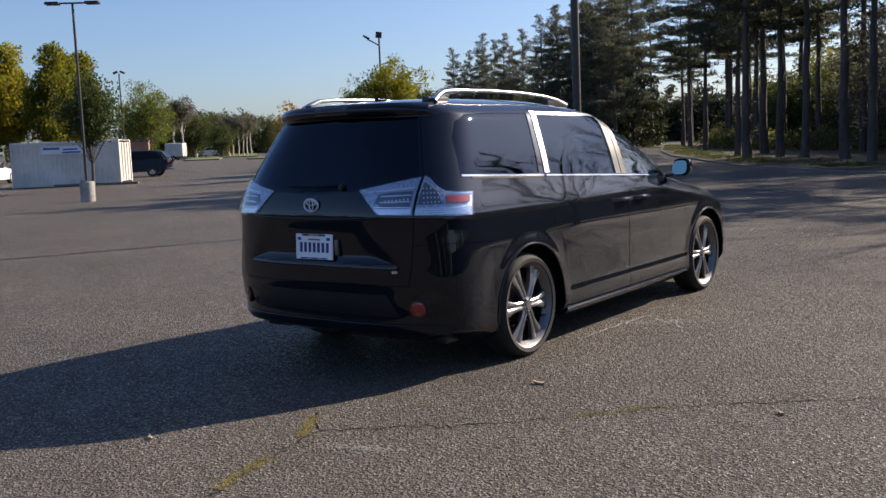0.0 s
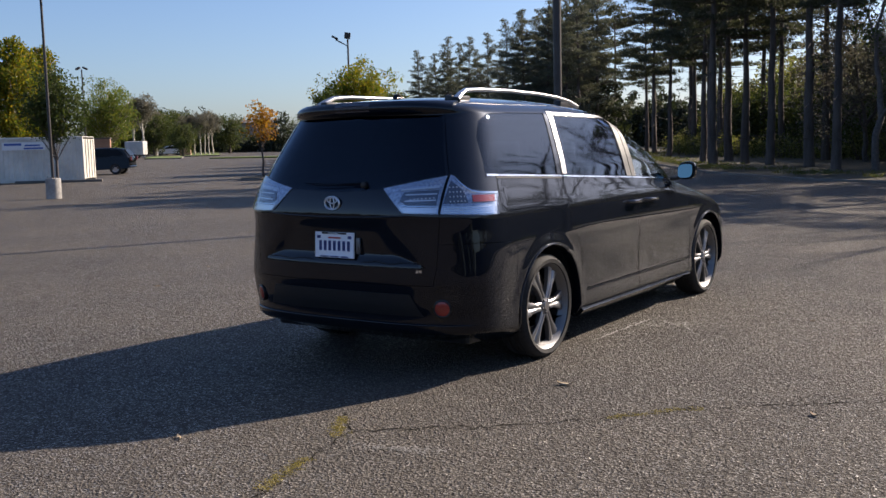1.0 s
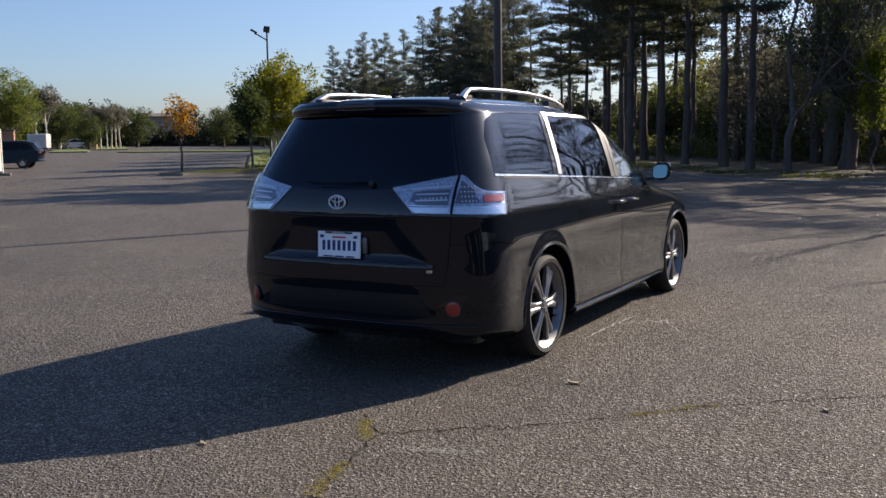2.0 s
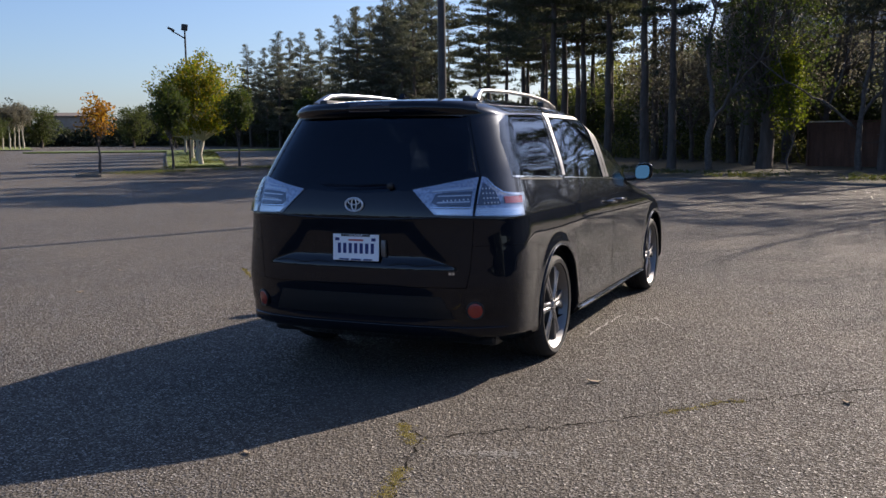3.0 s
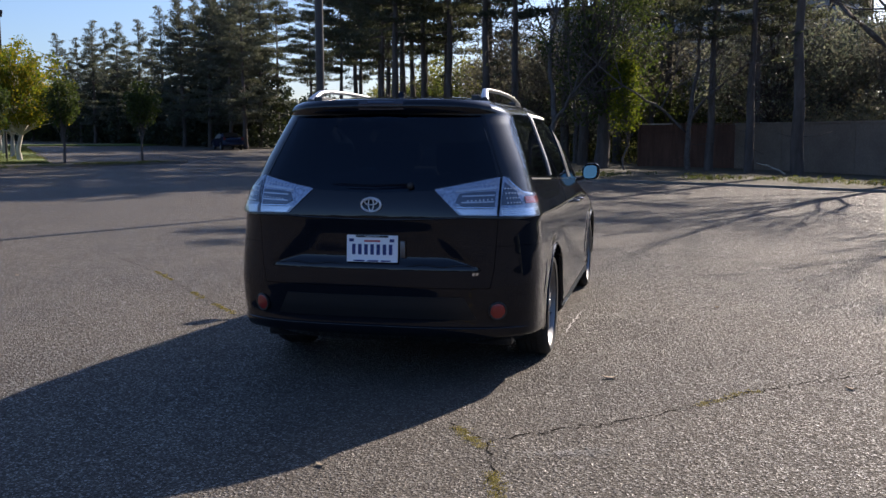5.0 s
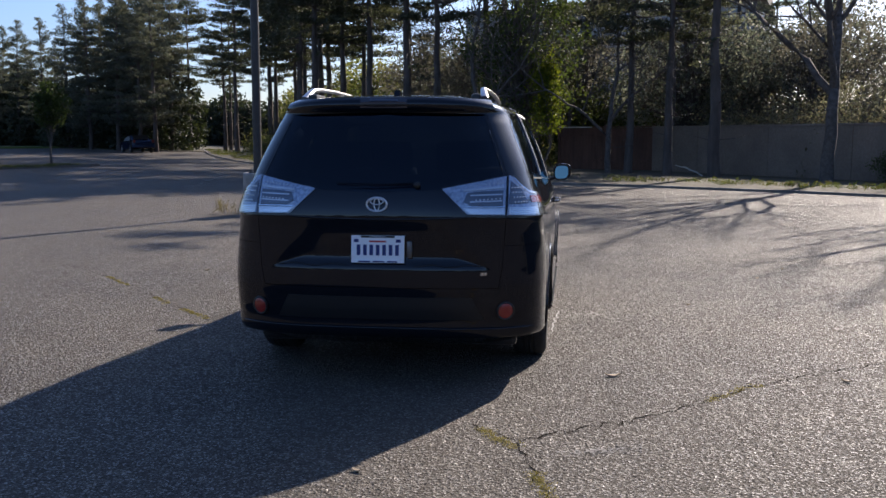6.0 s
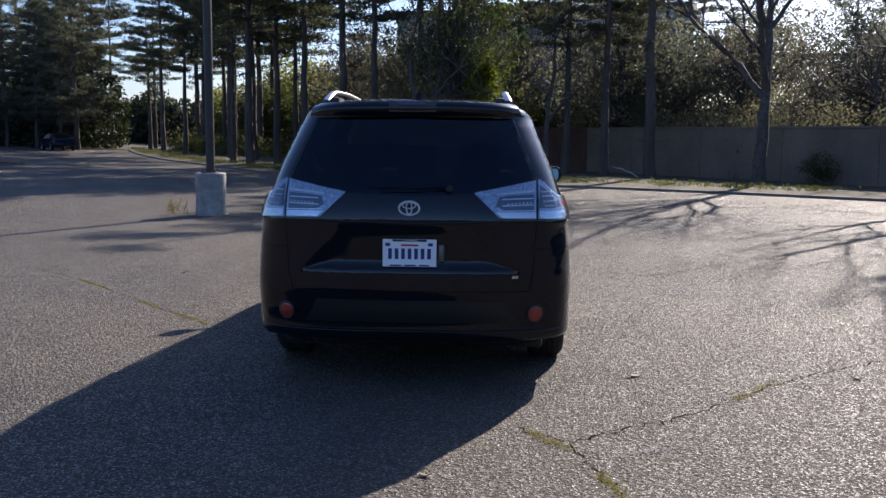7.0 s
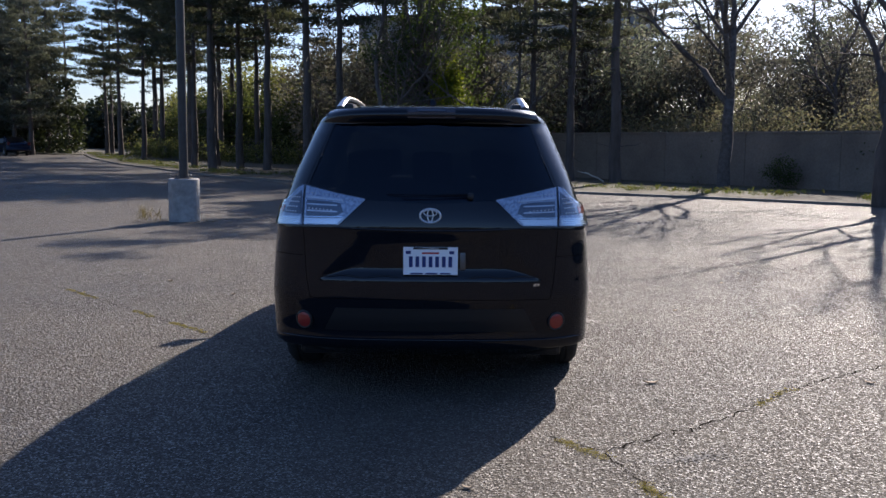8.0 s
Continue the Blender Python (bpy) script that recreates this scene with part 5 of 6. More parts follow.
        part("window_surround", curve_patch([(2.59, 1.585), (2.85, 1.556), (3.10, 1.494), (3.30, 1.407), (3.46, 1.285)], [(2.59, 1.605), (2.85, 1.578), (3.11, 1.516), (3.32, 1.424), (3.48, 1.297)], side, .005, .008, 20, 3), SATIN, doors["f", sign], smooth=50)
        part("pillar_cover", curve_patch([(2.435, 1.15), (2.518, 1.147)], [(2.478, 1.592), (2.562, 1.588)], side, .003, .006, 4, 12), TRIM, doors["s", sign], smooth=50)
        part("pillar_cover", curve_patch([(2.528, 1.146), (2.607, 1.143)], [(2.572, 1.590), (2.628, 1.578)], side, .003, .006, 4, 12), TRIM, doors["f", sign], smooth=50)
        door_handle(sign, 2.44, doors["s", sign])
        door_handle(sign, 2.76, doors["f", sign])
        sill = curve_patch([(1.52, .205), (3.66, .205)], [(1.52, .262), (3.66, .262)], side, .022, .03, 24, 4)
        part("side_sill", sill, PAINT, van, smooth=50)
        track = curve_patch([(.56, 1.212), (1.38, 1.176)], [(.56, 1.226), (1.38, 1.190)], side, .003, .006, 12, 2)
        part("sliding_door_track", track, SEAL, van, smooth=50)

    # wheel arch lips
    for sign in (1, -1):
        for y in (1.08, 4.11):
            pts = []
            for i in range(29):
                a = radians(-14 + 208 * i / 28)
                yy, zz = y + .412 * math.cos(a), .345 + .412 * math.sin(a)
                pts.append((sign * (side_x(yy, zz) + .001), yy, zz))
            part("arch_lip", sweep(bmesh.new(), pts, .007, 8, 1.0), PAINT, van, smooth=60)

    # mirrors
    for sign in (1, -1):
        m = thing("door_mirror", "", "", (0, 0, 0))
        m.parent = van
        shell_bm = bmesh.new()
        bmesh.ops.create_uvsphere(shell_bm, u_segments=28, v_segments=18, radius=1)
        for v in shell_bm.verts:
            c = v.co.copy()
            f = lambda a: math.copysign(abs(a) ** 0.72, a)
            v.co = Vector((sign * (1.034 + .080 * f(c.x)), 3.45 + .080 * c.y, 1.155 + .076 * f(c.z) + .008 * c.x))
            if c.y < -.25:
                v.co.y = 3.45 - .080 * .25
        part("mirror_shell", shell_bm, PAINT, m, smooth=40)
        glass = bmesh.new()
        bmesh.ops.create_circle(glass, cap_ends=True, segments=28, radius=1)
        for v in glass.verts:
            c = v.co.copy()
            f = lambda a: math.copysign(abs(a) ** 0.6, a)
            v.co = Vector((sign * (1.028 + .060 * f(c.x)), 3.4265, 1.152 + .058 * f(c.y) + .008 * c.x))
        ext = bmesh.ops.extrude_face_region(glass, geom=glass.faces[:])
        for v in [g for g in ext["geom"] if isinstance(g, bmesh.types.BMVert)]:
            v.co.y -= .003
        bmesh.ops.rotate(glass, cent=(sign * 1.028, 3.4265, 1.152), matrix=Matrix.Rotation(radians(12 * sign), 3, "Z"), verts=glass.verts)
        bmesh.ops.rotate(glass, cent=(sign * 1.028, 3.4265, 1.152), matrix=Matrix.Rotation(radians(-7), 3, "X"), verts=glass.verts)
        for v in glass.verts:
            v.co.y -= .016
        part("mirror_glass", glass, MIRROR, m)
        arm = sweep(bmesh.new(), [(sign * .88, 3.50, 1.085), (sign * .94, 3.48, 1.09), (sign * 1.0, 3.46, 1.115)], [.032, .028, .03], 10, 0.6)
        part("mirror_arm", arm, TRIM, m, smooth=50)

    # roof rails and aerial
    for sign in (1, -1):
        r = thing("roof_rail", "", "", (0, 0, 0))
        r.parent = van
        prof = ((.60, .575, 1.700), (.66, .565, 1.735), (.74, .553, 1.765), (.90, .547, 1.776), (1.3, .545, 1.780), (1.7, .545, 1.772), (2.0, .543, 1.755), (2.2, .540, 1.730), (2.36, .535, 1.692))
        part("rail_bar", sweep(bmesh.new(), [(sign * x, y, z) for y, x, z in prof], [.028, .023, .019, .016, .015, .015, .016, .019, .022], 12, 0.85), SATIN, r, "bright satin silver bar", smooth=60)
        for y in (.70, 2.18):
            part("rail_foot", boxed(sign * .52 - .03, y - .11, 1.665, sign * .52 + .03, y + .11, 1.735, bevel=.015), TRIM, r, smooth=40)
    fin = bmesh.new()
    prism(fin, [(.70, 1.712), (.86, 1.722), (.84, 1.735), (.76, 1.765), (.735, 1.768), (.715, 1.74)], -.018, .018, "x")
    bmesh.ops.bevel(fin, geom=fin.edges[:], offset=.006, segments=2, affect="EDGES")
    part("aerial_fin", fin, PAINT, van, smooth=40)
    part("spoiler", curve_patch([(-.640, 1.627), (0, 1.632), (.640, 1.627)], [(-.615, 1.680), (0, 1.692), (.615, 1.680)], on_rear, .014, .030, 40, 6), PAINT, gate, smooth=50)
    part("brake_light", curve_patch([(-.14, 1.648), (.14, 1.648)], [(-.14, 1.683), (.14, 1.683)], on_rear, .0165, .01, 10, 2), SMOKE, gate, "dark smoked high brake lamp", smooth=40)
    part("brake_light_strip", curve_patch([(-.085, 1.670), (.085, 1.670)], [(-.085, 1.679), (.085, 1.676)], on_rear, .0185, .008, 10, 2), LAMP_GREY, gate, "pale strip of the high brake lamp", smooth=40)

    # rear lamps
    for sign in (1, -1):
        flip = lambda line: [(sign * a, b) for a, b in line]
        low, high = [(.378, 1.163), (.46, 1.085), (.525, 1.022), (.735, 1.016)], [(.380, 1.168), (.50, 1.190), (.62, 1.214), (.735, 1.236)]
        inner = part("tail_lamp", curve_patch(flip(low), flip(high), on_rear, .006, .012, 26, 10), LAMP_BACK, van, "clear tail lamp with silver bowl", smooth=40)
        part("lamp_lens", curve_patch(flip(low), flip(high), on_rear, .020, .003, 26, 10), LENS, inner, smooth=40)
        part("light_guide", curve_patch(flip([(.50, 1.150), (.72, 1.165)]), flip([(.50, 1.160), (.72, 1.180)]), on_rear, .015, .008, 12, 2), LED, inner, smooth=40)
        part("lamp_bowl", curve_patch(flip([(.50, 1.092), (.56, 1.062), (.72, 1.062)]), flip([(.52, 1.142), (.60, 1.150), (.72, 1.155)]), on_rear, .011, .006, 12, 4), LAMP_GREY, inner, "smoke grey inner bowl", smooth=40)
        part("chrome_blade", curve_patch(flip([(.54, 1.024), (.728, 1.022)]), flip([(.50, 1.056), (.728, 1.052)]), on_rear, .014, .008, 12, 3), LED, inner, smooth=40)
        part("divider", curve_patch(flip([(.505, 1.0615), (.732, 1.0585)]), flip([(.505, 1.066), (.732, 1.063)]), on_rear, .0165, .006, 12, 2), CHROME, inner, smooth=40)
        for row in (1.088, 1.124):
            part("light_guide", curve_patch(flip([(.535, row), (.715, row + .004)]), flip([(.535, row + .007), (.715, row + .011)]), on_rear, .0145, .006, 12, 2), LED, inner, smooth=40)
        for i in range(9):
            x, z = sign * (.53 + .0225 * i), 1.176 + .0024 * i
            stud = bmesh.new()
            bmesh.ops.create_icosphere(stud, subdivisions=1, radius=.0055, matrix=Matrix.Translation(on_rear(x, z, .014)))
            part("led_stud", stud, LED, inner)
        for i in range(7):
            x, z = sign * (.57 + .022 * i), 1.10 + .0012 * i
            stud = bmesh.new()
            bmesh.ops.create_icosphere(stud, subdivisions=1, radius=.006, matrix=Matrix.Translation(on_rear(x, z, .014)))
            part("led_stud", stud, LED, inner)

        def around(a, z, off, sign=sign):
            p, q, r = corner(a, z), corner(a + .01, z), corner(a, z + .01)
            n = (q - p).cross(r - p)
            n = n.normalized() if n.x + -n.y > 0 else -n.normalized()
            p = p + n * off
            return (sign * p.x, p.y, p.z)
        # from beside the tailgate round to the flank
        low = [(.757, 1.016), (1.02, 1.008), (1.30, 1.000), (1.46, 1.000)]
        high = [(.896, 1.240), (.955, 1.230), (1.03, 1.185), (1.14, 1.150), (1.28, 1.138), (1.50, 1.132)]
        outer = part("side_lamp", curve_patch(low, high, around, .006, .012, 26, 10), LAMP_BACK, van, "clear side lamp wrapping round the corner", smooth=40)
        part("lamp_lens", curve_patch(low, high, around, .020, .003, 26, 10), LENS, outer, smooth=40)
        part("smoke_bowl", curve_patch([(.80, 1.075), (1.10, 1.075)], [(.90, 1.205), (1.05, 1.150)], around, .010, .005, 10, 4), LAMP_GREY, outer, "smoke grey inner bowl", smooth=40)
        part("red_marker", curve_patch([(1.15, 1.078), (1.44, 1.074)], [(1.15, 1.118), (1.45, 1.114)], around, .0175, .006, 10, 3), RED, outer, "red side marker", smooth=40)
        part("chrome_blade", curve_patch([(.775, 1.022), (1.42, 1.006)], [(.79, 1.060), (1.43, 1.048)], around, .013, .006, 14, 3), LED, outer, smooth=40)
        for row in (1.016, 1.027, 1.038, 1.049):
            part("lens_rib", curve_patch([(.80, row), (1.40, row - .010)], [(.80, row + .004), (1.40, row - .006)], around, .0155, .005, 12, 2), CHROME, outer, smooth=40)
        part("chrome_rim", curve_patch([(.95, 1.216), (1.04, 1.172), (1.15, 1.138), (1.28, 1.128), (1.48, 1.122)], [(.95, 1.224), (1.04, 1.180), (1.15, 1.146), (1.28, 1.135), (1.49, 1.129)], around, .0165, .006, 20, 2), CHROME, outer, smooth=40)
        for i in range(5):
            for j in range(4):
                stud = bmesh.new()
                bmesh.ops.create_icosphere(stud, subdivisions=1, radius=.006, matrix=Matrix.Translation(around(.885 + .042 * i, 1.085 + .027 * j, .014)))
                part("led_stud", stud, LED, outer)
        # round red reflector in a dark pocket low on the bumper
        p = on_rear(sign * .740, .455, .008)
        aim = Matrix.Translation(p) @ (on_rear(sign * .740, .460, .1) - p).to_track_quat("Z", "Y").to_matrix().to_4x4()
        bezel = part("reflector_bezel", lathe(bmesh.new(), [(.056, -.03), (.056, .003), (.050, .006), (.044, .004), (.044, -.03)], aim, 28, True), TRIM, bumper, smooth=40)
        part("reflector", lathe(bmesh.new(), [(.0445, -.010), (.0445, .004), (.036, .008), (.001, .010)], aim, 28), RED, bumper, "round red reflector", smooth=40)

    # tailgate trim: emblem, plate, badge, wiper, washer, crease blade
    ring = thing("emblem", "", "", (0, 0, 0))
    ring.parent = van
    y = rear_y(0, 1.078) - .006
    for a, b, cz, t in ((.059, .040, 0, .0068), (.038, .017, .017, .0042), (.016, .036, 0.002, .0042)):
        pts = [(a * math.cos(s), y - .004, 1.078 + cz + b * math.sin(s)) for s in (2 * math.pi * i / 40 for i in range(41))]
        part("emblem_oval", sweep(bmesh.new(), pts, t, 6, 1.0, False), EMBLEM, ring, smooth=60)
    plate = thing("number_plate", "", "", (0.003, .052, .817))
    plate.matrix_world = pose(0.003, .052, .817, -3, 0, 0)
    plate.parent = van
    part("plate_sheet", boxed(-.152, -.002, -.076, .152, .002, .076, bevel=.001), PLATE_WHITE, plate, "white plate with dark blue bars")
    frame_bm = bmesh.new()
    for s in ((-.157, -.006, .066, .157, .006, .080), (-.157, -.006, -.080, .157, .006, -.064), (-.157, -.006, -.064, -.147, .006, .066), (.147, -.006, -.064, .157, .006, .066)):
        box(frame_bm, *s, bevel=.002)
    part("plate_frame", frame_bm, PLATE_WHITE, plate, "white plastic dealer frame")
    for i in range(7):
        x = -.114 + .038 * i
        part("plate_bar", boxed(x - .0105, -.0042, -.036, x + .0105, -.002, .026), PLATE_BLUE, plate)
    part("plate_bar", boxed(-.05, -.0042, .040, .050, -.002, .050), PLATE_RED, plate)
    for x in (-.13, .12):
        part("plate_sticker", boxed(x - .012, -.0042, .040, x + .016, -.002, .058), PLATE_BLUE, plate)
    part("frame_strip", boxed(-.10, -.0072, .067, .10, -.0058, .079), BLACK_INK, plate)
    letters("VACAVILLE", .0125, plate, (0, -.0078, .073), PLATE_WHITE, "frame_lettering", stretch=1.5)
    for x0, x1 in ((-.115, -.045), (-.030, .040), (.055, .115)):
        part("frame_bar", boxed(x0, -.0072, -.077, x1, -.0058, -.068), PLATE_BLUE, plate)
    for x0, x1 in ((.600, .616), (.620, .634)):
        part("trim_badge", curve_patch([(x0, .668), (x1, .668)], [(x0 + .003, .684), (x1 + .003, .684)], on_rear, .004, .006, 3, 2), CHROME, gate)
    pts = [on_rear(x, .992 + .05 * x * x, -.001) for x in (-.56 + .04 * i for i in range(29))]
    part("gate_crease", sweep(bmesh.new(), pts, [.002] + [.0065] * 27 + [.002], 10), PAINT, gate, smooth=60)
    for x0, x1 in ((-.62, -.17), (.21, .62)):
        pts = [on_rear(x0 + (x1 - x0) * i / 12, .722 - .006 * math.cos(i), -.001) for i in range(13)]
        part("recess_edge", sweep(bmesh.new(), pts, [.002] + [.0055] * 11 + [.002], 8), PAINT, gate, smooth=60)
    part("gate_handle", boxed(.172, .052, .765, .205, .074, .865, bevel=.008), ALLOY_DARK, gate, "grey pull handle beside the plate", smooth=40)
    wiper = thing("rear_wiper", "", "", (0, 0, 0))
    wiper.parent = van
    pts = [tuple(on_rear(x, z, .022)) for x, z in ((.23, 1.190), (.18, 1.186), (.0, 1.176), (-.16, 1.178))]
    part("wiper_arm", sweep(bmesh.new(), pts, [.006, .004, .003, .003], 8), WIPER, wiper, smooth=50)
    pts = [tuple(on_rear(x, z, .012)) for x, z in ((.20, 1.196), (.0, 1.188), (-.25, 1.194))]
    part("wiper_blade", sweep(bmesh.new(), pts, .003, 6), WIPER, wiper, smooth=50)
    part("wiper_pivot", lathe(bmesh.new(), [(.02, 0), (.02, .022), (.012, .028)], Matrix.Translation(on_rear(.23, 1.190, 0)) @ Matrix.Rotation(radians(90), 4, "X"), 20), TRIM, wiper, smooth=40)
    lip = curve_patch([(-.88, .298), (0, .298), (.88, .298)], [(-.88, .345), (0, .345), (.88, .345)], on_rear, .012, .020, 60, 5)
    part("bumper_lip", lip, PAINT, bumper, smooth=50)
    pts = [on_rear(x, .347, .010) for x in (-.90 + .06 * i for i in range(31))]
    part("lip_edge", sweep(bmesh.new(), pts, [.002] + [.0065] * 29 + [.002], 8), PAINT, bumper, smooth=60)
    mesh_bm = curve_patch([(-.62, .40), (.62, .40)], [(-.55, .535), (.55, .535)], on_rear, .004, .008, 40, 6)
    part("bumper_insert", mesh_bm, TRIM, bumper, "dark textured insert", smooth=50)

    # cabin
    seat(van, "front_seat", .40, 2.75, .52)
    seat(van, "front_seat", -.40, 2.75, .52)
    seat(van, "middle_seat", .42, 1.85, .50)
    seat(van, "middle_seat", -.42, 1.85, .50)
    seat(van, "rear_bench", 0, .98, 1.20, 3)
    part("dashboard", boxed(-.80, 3.35, .70, .80, 3.80, 1.06, bevel=.06, segments=3), PLASTIC, van, smooth=40)
    wheel_bm = bmesh.new()
    ringp = [(-.40 + .185 * math.cos(s), 3.22 + .05 * math.sin(s), .98 + .178 * math.sin(s)) for s in (2 * math.pi * i / 32 for i in range(33))]
    part("steering_wheel", sweep(wheel_bm, ringp, .016, 8, 1.0, False), PLASTIC, van, smooth=60)

    for name, x, y, sign in (("rear_wheel", .853, 1.08, 1), ("rear_wheel", -.853, 1.08, -1), ("front_wheel", .867, 4.11, 1), ("front_wheel", -.867, 4.11, -1)):
        wheel(name, van, x, y, sign)
    return van


SMOKE = material("smoked_lens", (0.03, 0.03, 0.04), 0.12, 0.0, 1.0)
MIRROR = material("mirror_silver", (0.17, 0.26, 0.27), 0.01, 1.0)
minivan()

# ---- lamp posts ----
def post_foot(t, at, height, radius):
    bm = lathe(bmesh.new(), [(radius, -.05), (radius, height - .02), (radius - .02, height)], Matrix.Translation(at), 20)
    part("concrete_base", bm, CONCRETE, t, "weathered round concrete base", smooth=40)


def lamp_post(name, label, x, y, high, r, base, lean=(0, 0), head="none", turn=0.0, foot=.285):
    t = thing(name, label, "lamp post", (x, y, ground_z(x, y)))
    z = 0
    if base:
        post_foot(t, (0, 0, 0), base, foot)
        z = base
        part("base_plate", boxed(-.14, -.14, z, .14, .14, z + .02, bevel=.004), POLE, t)
        for sx in (-1, 1):
            for sy in (-1, 1):
                part("anchor_bolt", lathe(bmesh.new(), [(.012, 0), (.012, .045), (.006, .05)], Matrix.Translation((sx * .11, sy * .11, z + .02)), 8), ALLOY_DARK, t)
    top = (lean[0], lean[1], high)
    part("pole", sweep(bmesh.new(), [(0, 0, z), (lean[0] * .5, lean[1] * .5, (z + high) / 2), top], [r * 1.05, r, r * .85], 16), POLE, t, smooth=50)
    m = pose(*top, 0, 0, turn)
    if head == "cross":
        arm = boxed(-.70, -.03, -.02, .70, .03, .03, bevel=.01)
        arm.transform(m)
        part("cross_arm", arm, POLE, t)
        for sx in (-1, 1):
            bm = boxed(-.22, -.16, -.04, .22, .16, .05, bevel=.03)
            bm.transform(m @ Matrix.Translation((sx * .62, 0, 0)))
            part("lamp_head", bm, POLE, t, smooth=40)
    elif head == "flood":
        bm = sweep(bmesh.new(), [(0, 0, -.5), (-.35, 0, -.28), (-.7, 0, -.1)], .035, 8)
        bm.transform(m)
        part("bracket", bm, POLE, t, smooth=40)
        bm = boxed(-.25, -.16, -.12, .10, .16, .22, bevel=.03)
        bm.transform(m @ pose(.06, 0, .06, 0, 8, 0))
        part("flood_head", bm, POLE, t, smooth=40)
        bm = boxed(-.34, -.12, -.05, .06, .12, .06, bevel=.02)
        bm.transform(m @ pose(-.62, 0, -.06, 0, 28, 0))
        part("flood_head", bm, POLE, t, smooth=40)
    elif head == "twin":
        for s in (-1, 1):
            bm = boxed(-.16, -.12, -.05, .16, .12, .08, bevel=.03)
            bm.transform(m @ pose(s * .22, 0, .06, 0, s * 25, 0))
            part("lamp_head", bm, POLE, t, smooth=40)
    return t


lamp_post("lamp_post", "tall dark lamp post on a round concrete base", -4.86, 12.43, 9.0, .078, .80)
lamp_post("lamp_post", "dark lamp post with crossed arms on a concrete base", -23.7, 13.8, 6.35, .046, .66, (0, 0), "cross", 42, .235)
lamp_post("flood_light", "slim pole with two floodlight heads above the trees", -32.5, 39.3, 7.65, .058, 0, (0, 0), "flood", 38)
lamp_post("street_lamp", "slim pole with twin lamp heads beyond the container", -51.5, 34.8, 6.75, .05, 0, (0, 0), "twin", 40)


# ---- container ----
def shipping_container():
    t = thing("shipping_container", "cream painted corrugated shipping container on the lot", "container", (-36.85, 24.22, 0))
    t.matrix_world = pose(-36.85, 24.22, ground_z(-36.85, 24.22), 0, 0, 221)
    L, W, H = 5.25, 2.3, 2.2
    # local x runs along the long side away from the near corner, y across
    def wall(y, sign, name):
        bm, n = bmesh.new(), 22
        pts = []
        for i in range(n):
            a = .12 + (L - .24) * i / n
            s = (L - .24) / n
            pts += [(a, 0), (a + s * .35, 0), (a + s * .5, .035), (a + s * .85, .035)]
        pts.append((L - .12, 0))
        lo = [bm.verts.new((x, y - sign * d, .16)) for x, d in pts]
        hi = [bm.verts.new((x, y - sign * d, H - .12)) for x, d in pts]
        for i in range(len(pts) - 1):
            bm.faces.new((lo[i], lo[i + 1], hi[i + 1], hi[i]))
        part(name, bm, CONTAINER, t)
    wall(-.02, 1, "side_panel")
    wall(-W + .02, -1, "side_panel")
    for x in (0, L):
        for y in (0, -W):
            part("corner_post", boxed(min(x, x + (.12 if x == 0 else -.12)), y - (.12 if y == 0 else 0), 0, max(x, x + (.12 if x == 0 else -.12)), y + (0 if y == 0 else .12), H, bevel=.012), CONTAINER, t)
    for y0, y1 in ((-.10, 0), (-W, -W + .10)):
        for z0, z1 in ((.02, .16), (H - .12, H)):
            part("rail", boxed(.12, y0, z0, L - .12, y1, z1, bevel=.01), CONTAINER, t)
    part("roof", boxed(.02, -W + .02, H - .03, L - .02, -.02, H + .01, bevel=.01), CONTAINER, t)
    part("end_panel", boxed(L - .06, -W + .1, .1, L - .02, -.1, H - .1), CONTAINER, t)
    for i in range(2):
        y1 = -.12 - i * (W - .24) / 2
        door = part("door_leaf", boxed(.0, y1 - (W - .24) / 2 + .01, .16, .045, y1 - .005, H - .12, bevel=.008), CONTAINER, t)
        for d in (.25, .75):
            part("lock_bar", sweep(bmesh.new(), [(-.03, y1 - d * (W - .24) / 2, .18), (-.03, y1 - d * (W - .24) / 2, H - .14)], .017, 8), ALLOY_DARK, door)
    sign = part("sign_panel", boxed(1.75, .004, 1.60, 3.75, .03, 1.98, bevel=.005), SIGN_WHITE, t, "white sign panel with blue bars")
    for x0, x1, z0, z1 in ((2.85, 3.65, 1.82, 1.93), (2.0, 2.7, 1.78, 1.86), (1.85, 2.75, 1.64, 1.72)):
        part("sign_bar", boxed(x0, .031, z0, x1, .036, z1), SIGN_BLUE, sign)
    part("timber_sleeper", boxed(-.9, .2, 0, L * .6, .42, .12, bevel=.02), KERB, t)


shipping_container()


